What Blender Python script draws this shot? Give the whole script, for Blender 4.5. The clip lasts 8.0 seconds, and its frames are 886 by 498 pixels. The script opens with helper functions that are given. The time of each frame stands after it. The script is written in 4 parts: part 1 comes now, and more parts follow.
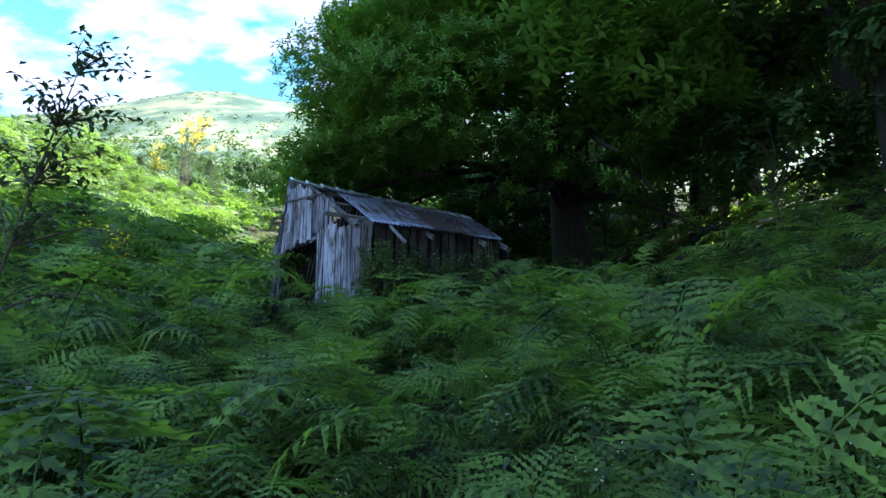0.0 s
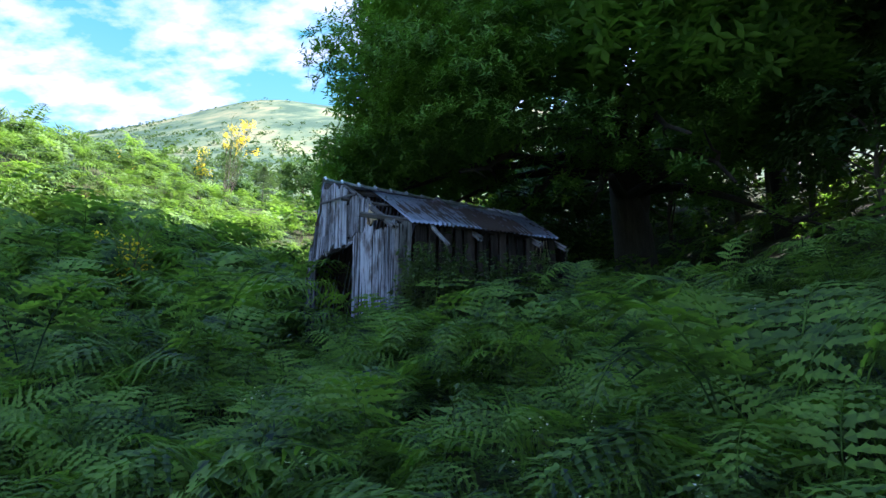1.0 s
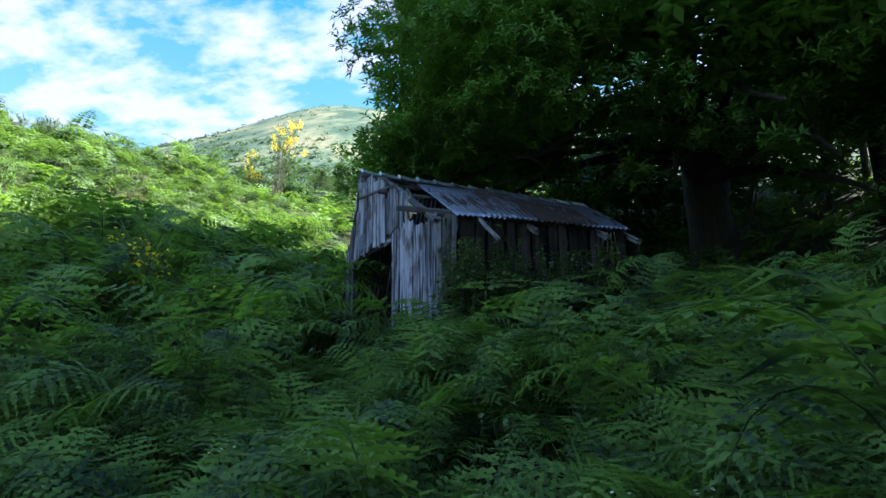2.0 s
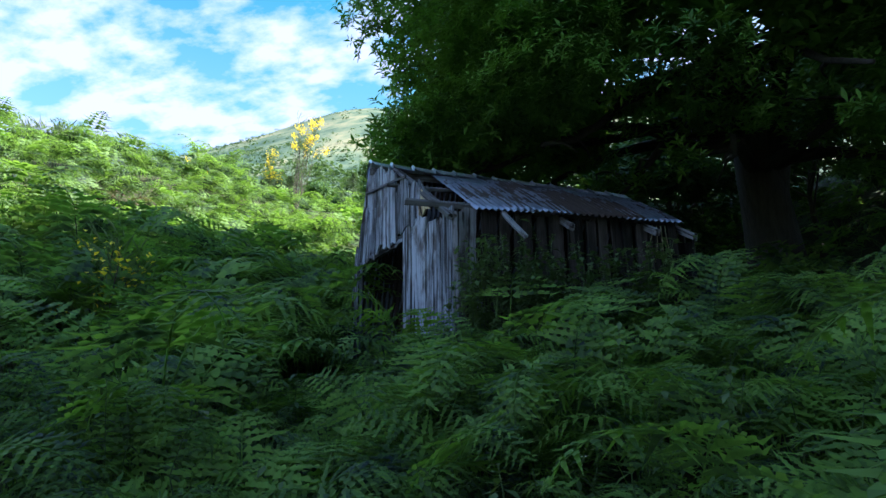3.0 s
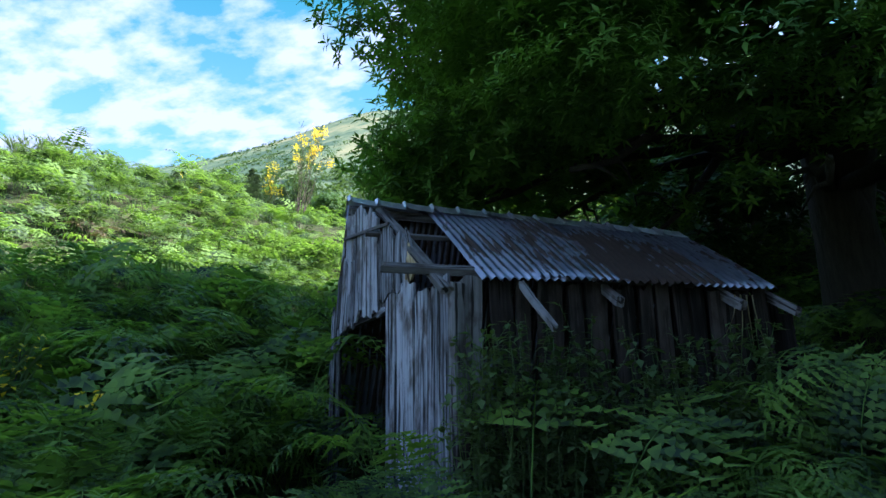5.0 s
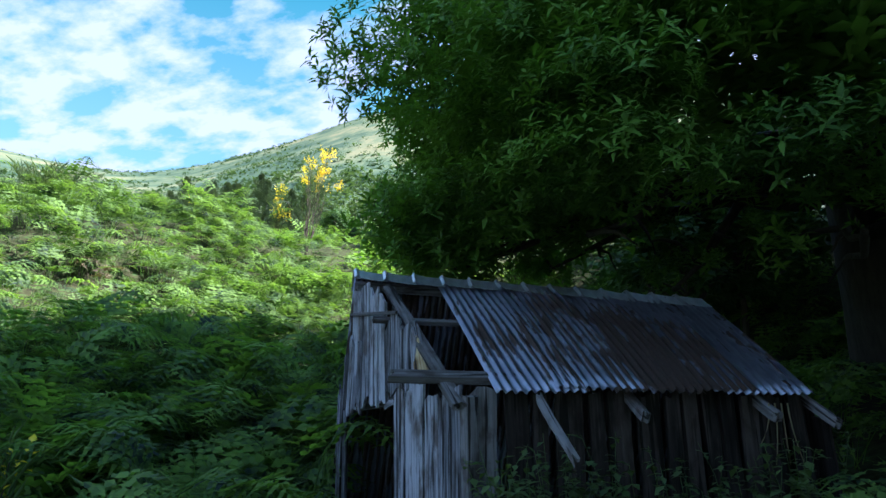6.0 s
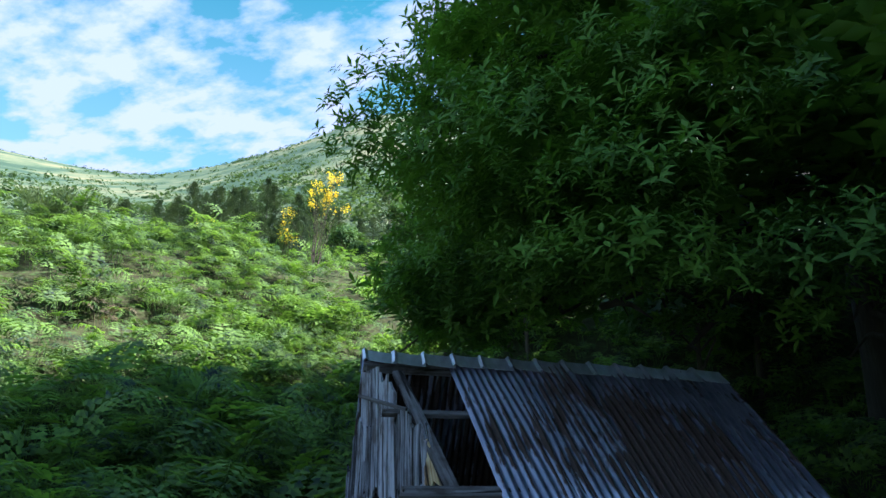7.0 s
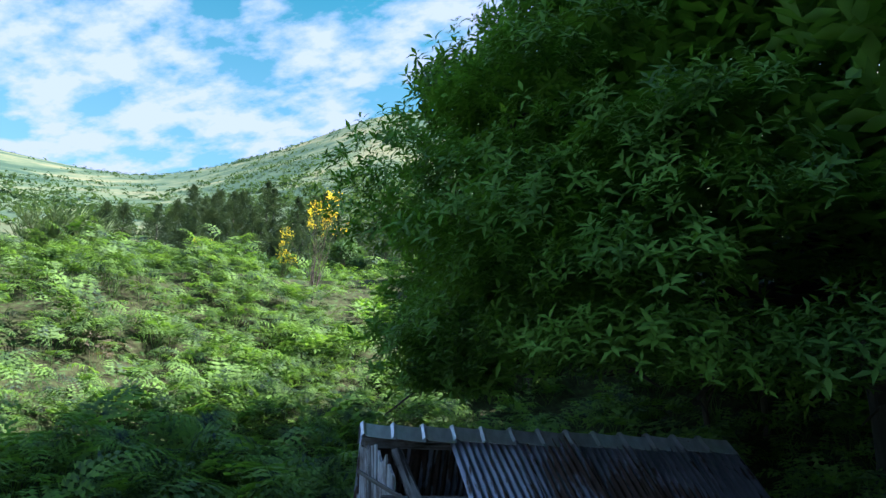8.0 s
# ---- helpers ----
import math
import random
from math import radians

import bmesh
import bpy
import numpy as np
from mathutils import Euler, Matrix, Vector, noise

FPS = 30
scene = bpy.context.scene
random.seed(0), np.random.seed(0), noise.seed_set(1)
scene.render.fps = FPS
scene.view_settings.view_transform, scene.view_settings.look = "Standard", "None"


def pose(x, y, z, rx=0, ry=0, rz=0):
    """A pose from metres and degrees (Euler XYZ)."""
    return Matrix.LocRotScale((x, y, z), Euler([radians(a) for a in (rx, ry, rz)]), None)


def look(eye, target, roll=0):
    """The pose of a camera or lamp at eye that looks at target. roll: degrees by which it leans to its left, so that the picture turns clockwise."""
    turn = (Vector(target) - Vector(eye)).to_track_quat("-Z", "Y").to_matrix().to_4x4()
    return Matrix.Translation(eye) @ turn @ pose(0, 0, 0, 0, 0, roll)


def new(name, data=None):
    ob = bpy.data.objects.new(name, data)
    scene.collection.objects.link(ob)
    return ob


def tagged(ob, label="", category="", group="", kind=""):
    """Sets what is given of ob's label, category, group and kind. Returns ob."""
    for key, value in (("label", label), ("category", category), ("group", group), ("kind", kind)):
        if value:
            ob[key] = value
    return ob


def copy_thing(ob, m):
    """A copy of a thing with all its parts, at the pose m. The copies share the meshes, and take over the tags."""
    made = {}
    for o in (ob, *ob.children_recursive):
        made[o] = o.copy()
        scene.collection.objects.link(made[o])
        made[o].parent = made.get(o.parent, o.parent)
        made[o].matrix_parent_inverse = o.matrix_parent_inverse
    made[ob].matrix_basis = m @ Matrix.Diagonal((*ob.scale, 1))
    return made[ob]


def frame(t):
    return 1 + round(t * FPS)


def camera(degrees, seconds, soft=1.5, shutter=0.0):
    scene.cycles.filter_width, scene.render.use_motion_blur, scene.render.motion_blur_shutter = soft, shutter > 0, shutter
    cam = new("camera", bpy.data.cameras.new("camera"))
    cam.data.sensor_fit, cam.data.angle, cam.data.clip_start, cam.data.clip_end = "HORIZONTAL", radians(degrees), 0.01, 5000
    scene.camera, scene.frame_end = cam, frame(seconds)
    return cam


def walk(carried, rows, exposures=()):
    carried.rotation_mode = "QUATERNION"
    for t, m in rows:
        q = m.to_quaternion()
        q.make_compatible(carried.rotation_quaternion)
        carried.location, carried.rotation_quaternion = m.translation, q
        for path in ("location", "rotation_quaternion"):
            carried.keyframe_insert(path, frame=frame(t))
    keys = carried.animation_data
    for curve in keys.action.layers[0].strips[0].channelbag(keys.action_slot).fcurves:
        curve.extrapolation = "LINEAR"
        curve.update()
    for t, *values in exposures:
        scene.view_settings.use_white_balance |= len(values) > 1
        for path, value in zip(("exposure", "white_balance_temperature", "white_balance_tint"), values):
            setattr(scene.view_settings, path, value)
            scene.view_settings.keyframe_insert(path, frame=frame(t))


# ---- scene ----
cam = camera(71.0, 8.0)
METRES, EYE, TILT, LEAN, TURN = 8.0, 1.6, 14.0, 0.0, 0.0
ROWS = [
    (0.0, 0.0, 0.0, 0.0, 0.0, 0.0, -0.0),
    (0.5, 0.0052, 0.07, 0.0043, 2.47, 0.01, 0.73),
    (1.0, 0.0082, 0.1432, 0.005, 4.92, 0.05, 1.41),
    (1.5, 0.0105, 0.2168, 0.0035, 7.86, 0.12, 2.24),
    (3.0, 0.0034, 0.4428, -0.0013, 13.44, 0.44, 3.79),
    (3.5, -0.0018, 0.5157, 0.0108, 14.14, 0.48, 3.99),
    (4.0, -0.008, 0.5823, 0.0278, 14.6, 0.52, 4.15),
    (5.5, -0.0234, 0.7166, 0.1215, 16.01, 0.63, 4.55),
    (6.0, -0.0242, 0.7282, 0.1756, 16.45, 0.66, 4.61),
    (6.5, -0.0254, 0.739, 0.2304, 16.91, 0.67, 4.72),
    (7.0, -0.0257, 0.7456, 0.2744, 17.07, 0.73, 4.66),
    (7.5, -0.0265, 0.7557, 0.3155, 17.07, 0.76, 4.58),
    (8.0, -0.0266, 0.7676, 0.3594, 17.06, 0.75, 4.52),
]
walk(cam, [(t, pose(0, 0, EYE, TILT, LEAN, TURN) @ pose(METRES * x, METRES * y, METRES * z, 90 + pitch, roll, yaw)) for t, x, y, z, yaw, pitch, roll in ROWS],
     [(0.0, 2.97, 5500, 36), (0.5, 2.85, 5500, 36), (1.0, 2.63, 5500, 35), (1.5, 2.45, 5500, 34), (3.0, 2.40, 5500, 32), (5.5, 2.30, 5500, 30), (6.5, 2.18, 5500, 29), (8.0, 2.06, 5500, 28)])

# ---- sky and sun ----
SUN_EL, SUN_AZ = 45.0, 78.0          # azimuth clockwise from +y
world = bpy.data.worlds.new("sky")
scene.world = world
world.use_nodes = True
wn, wl = world.node_tree.nodes, world.node_tree.links
wn.clear()
w_out = wn.new("ShaderNodeOutputWorld")
w_bg = wn.new("ShaderNodeBackground")
w_sky = wn.new("ShaderNodeTexSky")
w_sky.sky_type = "NISHITA"
w_sky.sun_disc = False
w_sky.sun_elevation, w_sky.sun_rotation = radians(SUN_EL), radians(SUN_AZ)
w_sky.dust_density = 0.3
w_sky.ozone_density = 0.6
w_co = wn.new("ShaderNodeTexCoord")
w_sep = wn.new("ShaderNodeSeparateXYZ")
w_add = wn.new("ShaderNodeMath"); w_add.operation = "ADD"; w_add.inputs[1].default_value = 0.22
w_div = wn.new("ShaderNodeVectorMath"); w_div.operation = "DIVIDE"
w_comb = wn.new("ShaderNodeCombineXYZ")
wl.new(w_co.outputs["Generated"], w_sep.inputs[0])
wl.new(w_sep.outputs["Z"], w_add.inputs[0])
for k in range(3):
    wl.new(w_add.outputs[0], w_comb.inputs[k])
wl.new(w_co.outputs["Generated"], w_div.inputs[0])
wl.new(w_comb.outputs[0], w_div.inputs[1])
w_map = wn.new("ShaderNodeMapping")
w_map.inputs["Location"].default_value = (3.7, 1.2, 0.4)
w_map.inputs["Scale"].default_value = (1.0, 1.5, 1.0)
wl.new(w_div.outputs[0], w_map.inputs["Vector"])
w_noise = wn.new("ShaderNodeTexNoise")
w_noise.inputs["Scale"].default_value = 6.0
w_noise.inputs["Detail"].default_value = 7.0
w_noise.inputs["Roughness"].default_value = 0.56
wl.new(w_map.outputs[0], w_noise.inputs["Vector"])
w_ramp = wn.new("ShaderNodeValToRGB")
w_ramp.color_ramp.elements[0].position, w_ramp.color_ramp.elements[1].position = 0.42, 0.62
wl.new(w_noise.outputs["Fac"], w_ramp.inputs["Fac"])
# clouds thicken towards the horizon
w_hor = wn.new("ShaderNodeMapRange")
w_hor.inputs["From Min"].default_value, w_hor.inputs["From Max"].default_value = 0.28, 0.62
w_hor.inputs["To Min"].default_value, w_hor.inputs["To Max"].default_value = 0.45, 0.0
wl.new(w_sep.outputs["Z"], w_hor.inputs["Value"])
w_max = wn.new("ShaderNodeMath"); w_max.operation = "ADD"; w_max.use_clamp = True
wl.new(w_ramp.outputs["Color"], w_max.inputs[0])
wl.new(w_hor.outputs[0], w_max.inputs[1])
w_mix = wn.new("ShaderNodeMixRGB")
w_mix.inputs["Color2"].default_value = (9.7, 11.6, 14.1, 1)
wl.new(w_max.outputs[0], w_mix.inputs["Fac"])
w_tint = wn.new("ShaderNodeMixRGB"); w_tint.blend_type = "MULTIPLY"; w_tint.inputs["Fac"].default_value = 1.0
w_tint.inputs["Color2"].default_value = (0.6, 3.35, 2.45, 1)
wl.new(w_sky.outputs[0], w_tint.inputs["Color1"])
wl.new(w_tint.outputs[0], w_mix.inputs["Color1"])
wl.new(w_mix.outputs[0], w_bg.inputs["Color"])
w_bg.inputs["Strength"].default_value = 0.0188
wl.new(w_bg.outputs[0], w_out.inputs["Surface"])

sun_dir = Vector((math.sin(radians(SUN_AZ)) * math.cos(radians(SUN_EL)), math.cos(radians(SUN_AZ)) * math.cos(radians(SUN_EL)), math.sin(radians(SUN_EL))))
sun_data = bpy.data.lights.new("sun", "SUN")
sun_data.energy, sun_data.angle, sun_data.color = 5.0, radians(0.5), (1.0, 0.93, 0.78)
sun = new("sun", sun_data)
sun.matrix_world = look(sun_dir * 60, (0, 0, 0))


# ---- materials ----
def base_material(name):
    m = bpy.data.materials.new(name)
    m.use_nodes = True
    return m, m.node_tree.nodes, m.node_tree.links, m.node_tree.nodes["Principled BSDF"]


def colour_ramp(nodes, stops):
    r = nodes.new("ShaderNodeValToRGB")
    el = r.color_ramp.elements
    el[0].position, el[0].color = stops[0][0], (*stops[0][1], 1)
    el[1].position, el[1].color = stops[-1][0], (*stops[-1][1], 1)
    for p, c in stops[1:-1]:
        e = el.new(p)
        e.color = (*c, 1)
    return r


def noise_node(nodes, links, coords, scale, detail=5.0, stretch=None, rough=0.55):
    n = nodes.new("ShaderNodeTexNoise")
    n.inputs["Scale"].default_value, n.inputs["Detail"].default_value, n.inputs["Roughness"].default_value = scale, detail, rough
    if stretch:
        mp = nodes.new("ShaderNodeMapping")
        mp.inputs["Scale"].default_value = stretch
        links.new(coords, mp.inputs["Vector"])
        links.new(mp.outputs[0], n.inputs["Vector"])
    else:
        links.new(coords, n.inputs["Vector"])
    return n


def leaf_material(name, dark, light, translucent=0.35, rough=0.5, gloss=0.35, patch=0.6):
    """Leaves: random tint leaf by leaf, larger patches, light passing through."""
    m, nodes, links, bsdf = base_material(name)
    geo = nodes.new("ShaderNodeNewGeometry")
    info = nodes.new("ShaderNodeObjectInfo")
    pn = noise_node(nodes, links, geo.outputs["Position"], patch, 3.0)
    add = nodes.new("ShaderNodeMath"); add.operation = "MULTIPLY_ADD"
    links.new(geo.outputs["Random Per Island"], add.inputs[0])
    add.inputs[1].default_value = 0.35
    spread = nodes.new("ShaderNodeMapRange")
    spread.inputs["From Min"].default_value, spread.inputs["From Max"].default_value = 0.32, 0.68
    spread.inputs["To Min"].default_value, spread.inputs["To Max"].default_value = 0.18, 0.88
    links.new(pn.outputs["Fac"], spread.inputs["Value"])
    links.new(spread.outputs[0], add.inputs[2])
    add2 = nodes.new("ShaderNodeMath"); add2.operation = "MULTIPLY_ADD"
    links.new(info.outputs["Random"], add2.inputs[0])
    add2.inputs[1].default_value = 0.2
    links.new(add.outputs[0], add2.inputs[2])
    r = colour_ramp(nodes, [(0.35, dark), (1.05, light)])
    links.new(add2.outputs[0], r.inputs["Fac"])
    links.new(r.outputs["Color"], bsdf.inputs["Base Color"])
    bsdf.inputs["Roughness"].default_value = rough
    bsdf.inputs["Specular IOR Level"].default_value = gloss
    tr = nodes.new("ShaderNodeBsdfTranslucent")
    bright = nodes.new("ShaderNodeMixRGB"); bright.blend_type = "MULTIPLY"; bright.inputs["Fac"].default_value = 1.0
    bright.inputs["Color2"].default_value = (1.68, 1.8, 0.58, 1)
    links.new(r.outputs["Color"], bright.inputs["Color1"])
    links.new(bright.outputs[0], tr.inputs["Color"])
    mx = nodes.new("ShaderNodeMixShader")
    mx.inputs["Fac"].default_value = translucent
    links.new(bsdf.outputs[0], mx.inputs[1])
    links.new(tr.outputs[0], mx.inputs[2])
    links.new(mx.outputs[0], nodes["Material Output"].inputs["Surface"])
    return m


def wood_material(name, dark, mid, light, rough=0.85, grain=1.0):
    """Weathered boards, grain along the local z."""
    m, nodes, links, bsdf = base_material(name)
    co = nodes.new("ShaderNodeTexCoord")
    info = nodes.new("ShaderNodeObjectInfo")
    off = nodes.new("ShaderNodeVectorMath"); off.operation = "MULTIPLY_ADD"
    comb = nodes.new("ShaderNodeCombineXYZ")
    for k in range(3):
        links.new(info.outputs["Random"], comb.inputs[k])
    links.new(comb.outputs[0], off.inputs[0])
    off.inputs[1].default_value = (17.0, 9.0, 23.0)
    links.new(co.outputs["Object"], off.inputs[2])
    fine = noise_node(nodes, links, off.outputs[0], 30.0 * grain, 6.0, (1.0, 1.0, 0.035), 0.65)
    wide = noise_node(nodes, links, off.outputs[0], 4.0, 4.0, (1.0, 1.0, 0.35))
    mixf = nodes.new("ShaderNodeMath"); mixf.operation = "MULTIPLY_ADD"
    links.new(fine.outputs["Fac"], mixf.inputs[0])
    mixf.inputs[1].default_value = 1.35
    sc = nodes.new("ShaderNodeMath"); sc.operation = "MULTIPLY_ADD"
    links.new(wide.outputs["Fac"], sc.inputs[0])
    sc.inputs[1].default_value = 0.5
    rnd = nodes.new("ShaderNodeMath"); rnd.operation = "MULTIPLY_ADD"
    links.new(info.outputs["Random"], rnd.inputs[0])
    rnd.inputs[1].default_value, rnd.inputs[2].default_value = 0.36, -0.56
    links.new(rnd.outputs[0], sc.inputs[2])
    links.new(sc.outputs[0], mixf.inputs[2])
    r = colour_ramp(nodes, [(0.2, dark), (0.45, mid), (0.75, light)])
    links.new(mixf.outputs[0], r.inputs["Fac"])
    # drying cracks along the grain, and knots and stains
    crack = noise_node(nodes, links, off.outputs[0], 22.0, 3.0, (1.0, 1.0, 0.05), 0.5)
    lines = colour_ramp(nodes, [(0.385, (0.12, 0.11, 0.11)), (0.44, (1, 1, 1))])
    links.new(crack.outputs["Fac"], lines.inputs["Fac"])
    stain = noise_node(nodes, links, off.outputs[0], 7.0, 5.0, (1.0, 1.0, 0.5), 0.6)
    spots = colour_ramp(nodes, [(0.35, (0.38, 0.32, 0.28)), (0.52, (1, 1, 1))])
    links.new(stain.outputs["Fac"], spots.inputs["Fac"])
    wear = nodes.new("ShaderNodeMixRGB"); wear.blend_type = "MULTIPLY"; wear.inputs["Fac"].default_value = 1.0
    links.new(lines.outputs["Color"], wear.inputs["Color1"])
    links.new(spots.outputs["Color"], wear.inputs["Color2"])
    worn = nodes.new("ShaderNodeMixRGB"); worn.blend_type = "MULTIPLY"; worn.inputs["Fac"].default_value = 1.0
    links.new(r.outputs["Color"], worn.inputs["Color1"])
    links.new(wear.outputs[0], worn.inputs["Color2"])
    links.new(worn.outputs[0], bsdf.inputs["Base Color"])
    bsdf.inputs["Roughness"].default_value = rough
    bsdf.inputs["Specular IOR Level"].default_value = 0.25
    bump = nodes.new("ShaderNodeBump")
    bump.inputs["Strength"].default_value, bump.inputs["Distance"].default_value = 0.7, 0.012
    links.new(fine.outputs["Fac"], bump.inputs["Height"])
    links.new(bump.outputs[0], bsdf.inputs["Normal"])
    return m


def metal_material(name, rust=0.5, low_end=0.0):
    """Galvanised sheet gone dull, with rust in patches and streaks down the slope (local y)."""
    m, nodes, links, bsdf = base_material(name)
    co = nodes.new("ShaderNodeTexCoord")
    geo = nodes.new("ShaderNodeNewGeometry")
    n1 = noise_node(nodes, links, geo.outputs["Position"], 1.7, 5.0, None, 0.6)
    n2 = noise_node(nodes, links, co.outputs["Object"], 6.0, 5.0, (1.5, 0.20, 1.0), 0.6)
    ad = nodes.new("ShaderNodeMath"); ad.operation = "MULTIPLY_ADD"
    links.new(n2.outputs["Fac"], ad.inputs[0])
    ad.inputs[1].default_value = 0.95
    half = nodes.new("ShaderNodeMath"); half.operation = "MULTIPLY"; half.inputs[1].default_value = 0.6
    links.new(n1.outputs["Fac"], half.inputs[0])
    links.new(half.outputs[0], ad.inputs[2])
    # rust mask raised in the troughs of the waves, lowered on the crests
    low = nodes.new("ShaderNodeSeparateXYZ")
    links.new(co.outputs["Object"], low.inputs[0])
    trough = nodes.new("ShaderNodeMapRange")
    trough.inputs["From Min"].default_value, trough.inputs["From Max"].default_value = -0.035, 0.012
    trough.inputs["To Min"].default_value, trough.inputs["To Max"].default_value = 0.17 if rust > 0 else 0.0, -0.06 if rust > 0 else 0.0
    links.new(low.outputs["Z"], trough.inputs["Value"])
    held = nodes.new("ShaderNodeMath"); held.operation = "ADD"
    links.new(ad.outputs[0], held.inputs[0])
    links.new(trough.outputs[0], held.inputs[1])
    ad = held
    if low_end:
        worse = nodes.new("ShaderNodeMapRange")
        worse.inputs["From Min"].default_value, worse.inputs["From Max"].default_value = 0.7, 1.5
        worse.inputs["To Min"].default_value, worse.inputs["To Max"].default_value = -0.05, low_end
        links.new(low.outputs["Y"], worse.inputs["Value"])
        ad = nodes.new("ShaderNodeMath"); ad.operation = "ADD"
        links.new(held.outputs[0], ad.inputs[0])
        links.new(worse.outputs[0], ad.inputs[1])
    mask = colour_ramp(nodes, [(0.93 - 0.1 * rust, (0, 0, 0)), (0.985 - 0.1 * rust, (1, 1, 1))])
    links.new(ad.outputs[0], mask.inputs["Fac"])
    zinc = colour_ramp(nodes, [(0.3, (0.14, 0.155, 0.225) if rust > 0 else (0.38, 0.42, 0.50)), (0.7, (0.36, 0.39, 0.52) if rust > 0 else (0.68, 0.73, 0.82))])
    links.new(n2.outputs["Fac"], zinc.inputs["Fac"])
    fleck = noise_node(nodes, links, co.outputs["Object"], 40.0, 4.0)
    rusty = colour_ramp(nodes, [(0.3, (0.018, 0.013, 0.013)), (0.7, (0.055, 0.032, 0.026))])
    links.new(fleck.outputs["Fac"], rusty.inputs["Fac"])
    mx = nodes.new("ShaderNodeMixRGB")
    links.new(mask.outputs["Color"], mx.inputs["Fac"])
    links.new(zinc.outputs["Color"], mx.inputs["Color1"])
    links.new(rusty.outputs["Color"], mx.inputs["Color2"])
    links.new(mx.outputs[0], bsdf.inputs["Base Color"])
    met = nodes.new("ShaderNodeMapRange")
    met.inputs["To Min"].default_value, met.inputs["To Max"].default_value = 0.8, 0.0
    links.new(mask.outputs["Color"], met.inputs["Value"])
    links.new(met.outputs[0], bsdf.inputs["Metallic"])
    rg = nodes.new("ShaderNodeMapRange")
    rg.inputs["To Min"].default_value, rg.inputs["To Max"].default_value = 0.42, 0.95
    links.new(mask.outputs["Color"], rg.inputs["Value"])
    links.new(rg.outputs[0], bsdf.inputs["Roughness"])
    bump = nodes.new("ShaderNodeBump")
    bump.inputs["Strength"].default_value, bump.inputs["Distance"].default_value = 0.35, 0.004
    links.new(fleck.outputs["Fac"], bump.inputs["Height"])
    links.new(bump.outputs[0], bsdf.inputs["Normal"])
    return m


def bark_material(name, dark, light):
    m, nodes, links, bsdf = base_material(name)
    geo = nodes.new("ShaderNodeNewGeometry")
    n = noise_node(nodes, links, geo.outputs["Position"], 14.0, 6.0, (1, 1, 0.22), 0.65)
    r = colour_ramp(nodes, [(0.3, dark), (0.7, light)])
    links.new(n.outputs["Fac"], r.inputs["Fac"])
    links.new(r.outputs["Color"], bsdf.inputs["Base Color"])
    bsdf.inputs["Roughness"].default_value = 0.92
    bump = nodes.new("ShaderNodeBump")
    bump.inputs["Strength"].default_value, bump.inputs["Distance"].default_value = 0.9, 0.03
    links.new(n.outputs["Fac"], bump.inputs["Height"])
    links.new(bump.outputs[0], bsdf.inputs["Normal"])
    return m


def ground_material():
    """Leaf litter and soil close by, dry grass and heath on the far slopes."""
    m, nodes, links, bsdf = base_material("hillside_ground")
    geo = nodes.new("ShaderNodeNewGeometry")
    pos = geo.outputs["Position"]
    n1 = noise_node(nodes, links, pos, 7.0, 6.0)
    litter = colour_ramp(nodes, [(0.3, (0.02, 0.018, 0.01)), (0.55, (0.045, 0.055, 0.02)), (0.68, (0.05, 0.11, 0.028))])
    links.new(n1.outputs["Fac"], litter.inputs["Fac"])
    n2 = noise_node(nodes, links, pos, 0.03, 9.0, (1.3, 0.5, 0.8), 0.66)
    heath = colour_ramp(nodes, [(0.42, (0.034, 0.070, 0.042)), (0.48, (0.060, 0.100, 0.056)), (0.535, (0.095, 0.130, 0.070)), (0.61, (0.160, 0.168, 0.090))])
    links.new(n2.outputs["Fac"], heath.inputs["Fac"])
    ln = nodes.new("ShaderNodeVectorMath"); ln.operation = "LENGTH"
    links.new(pos, ln.inputs[0])
    far = nodes.new("ShaderNodeMapRange")
    far.inputs["From Min"].default_value, far.inputs["From Max"].default_value = 70.0, 150.0
    links.new(ln.outputs["Value"], far.inputs["Value"])
    mx = nodes.new("ShaderNodeMixRGB")
    links.new(far.outputs[0], mx.inputs["Fac"])
    links.new(litter.outputs["Color"], mx.inputs["Color1"])
    links.new(heath.outputs["Color"], mx.inputs["Color2"])
    links.new(mx.outputs[0], bsdf.inputs["Base Color"])
    bsdf.inputs["Roughness"].default_value = 0.95
    bsdf.inputs["Specular IOR Level"].default_value = 0.15
    bump = nodes.new("ShaderNodeBump")
    bump.inputs["Strength"].default_value, bump.inputs["Distance"].default_value = 0.8, 0.05
    links.new(n1.outputs["Fac"], bump.inputs["Height"])
    links.new(bump.outputs[0], bsdf.inputs["Normal"])
    return m


M_FERN = leaf_material("bracken_green", (0.024, 0.043, 0.043), (0.165, 0.288, 0.066), 0.42, 0.55, 0.10, 2.2)
M_CHESTNUT = leaf_material("chestnut_leaf", (0.026, 0.066, 0.018), (0.128, 0.255, 0.046), 0.30, 0.5, 0.12, 1.2)
M_FOREST = leaf_material("woodland_leaf", (0.026, 0.064, 0.028), (0.075, 0.145, 0.045), 0.30, 0.55, 0.12, 1.0)
M_SCRUB = leaf_material("scrub_leaf", (0.026, 0.058, 0.036), (0.068, 0.115, 0.058), 0.25, 0.6, 0.2, 0.08)
M_PINE = leaf_material("pine_needles", (0.028, 0.052, 0.038), (0.07, 0.105, 0.07), 0.15, 0.6, 0.2, 0.3)
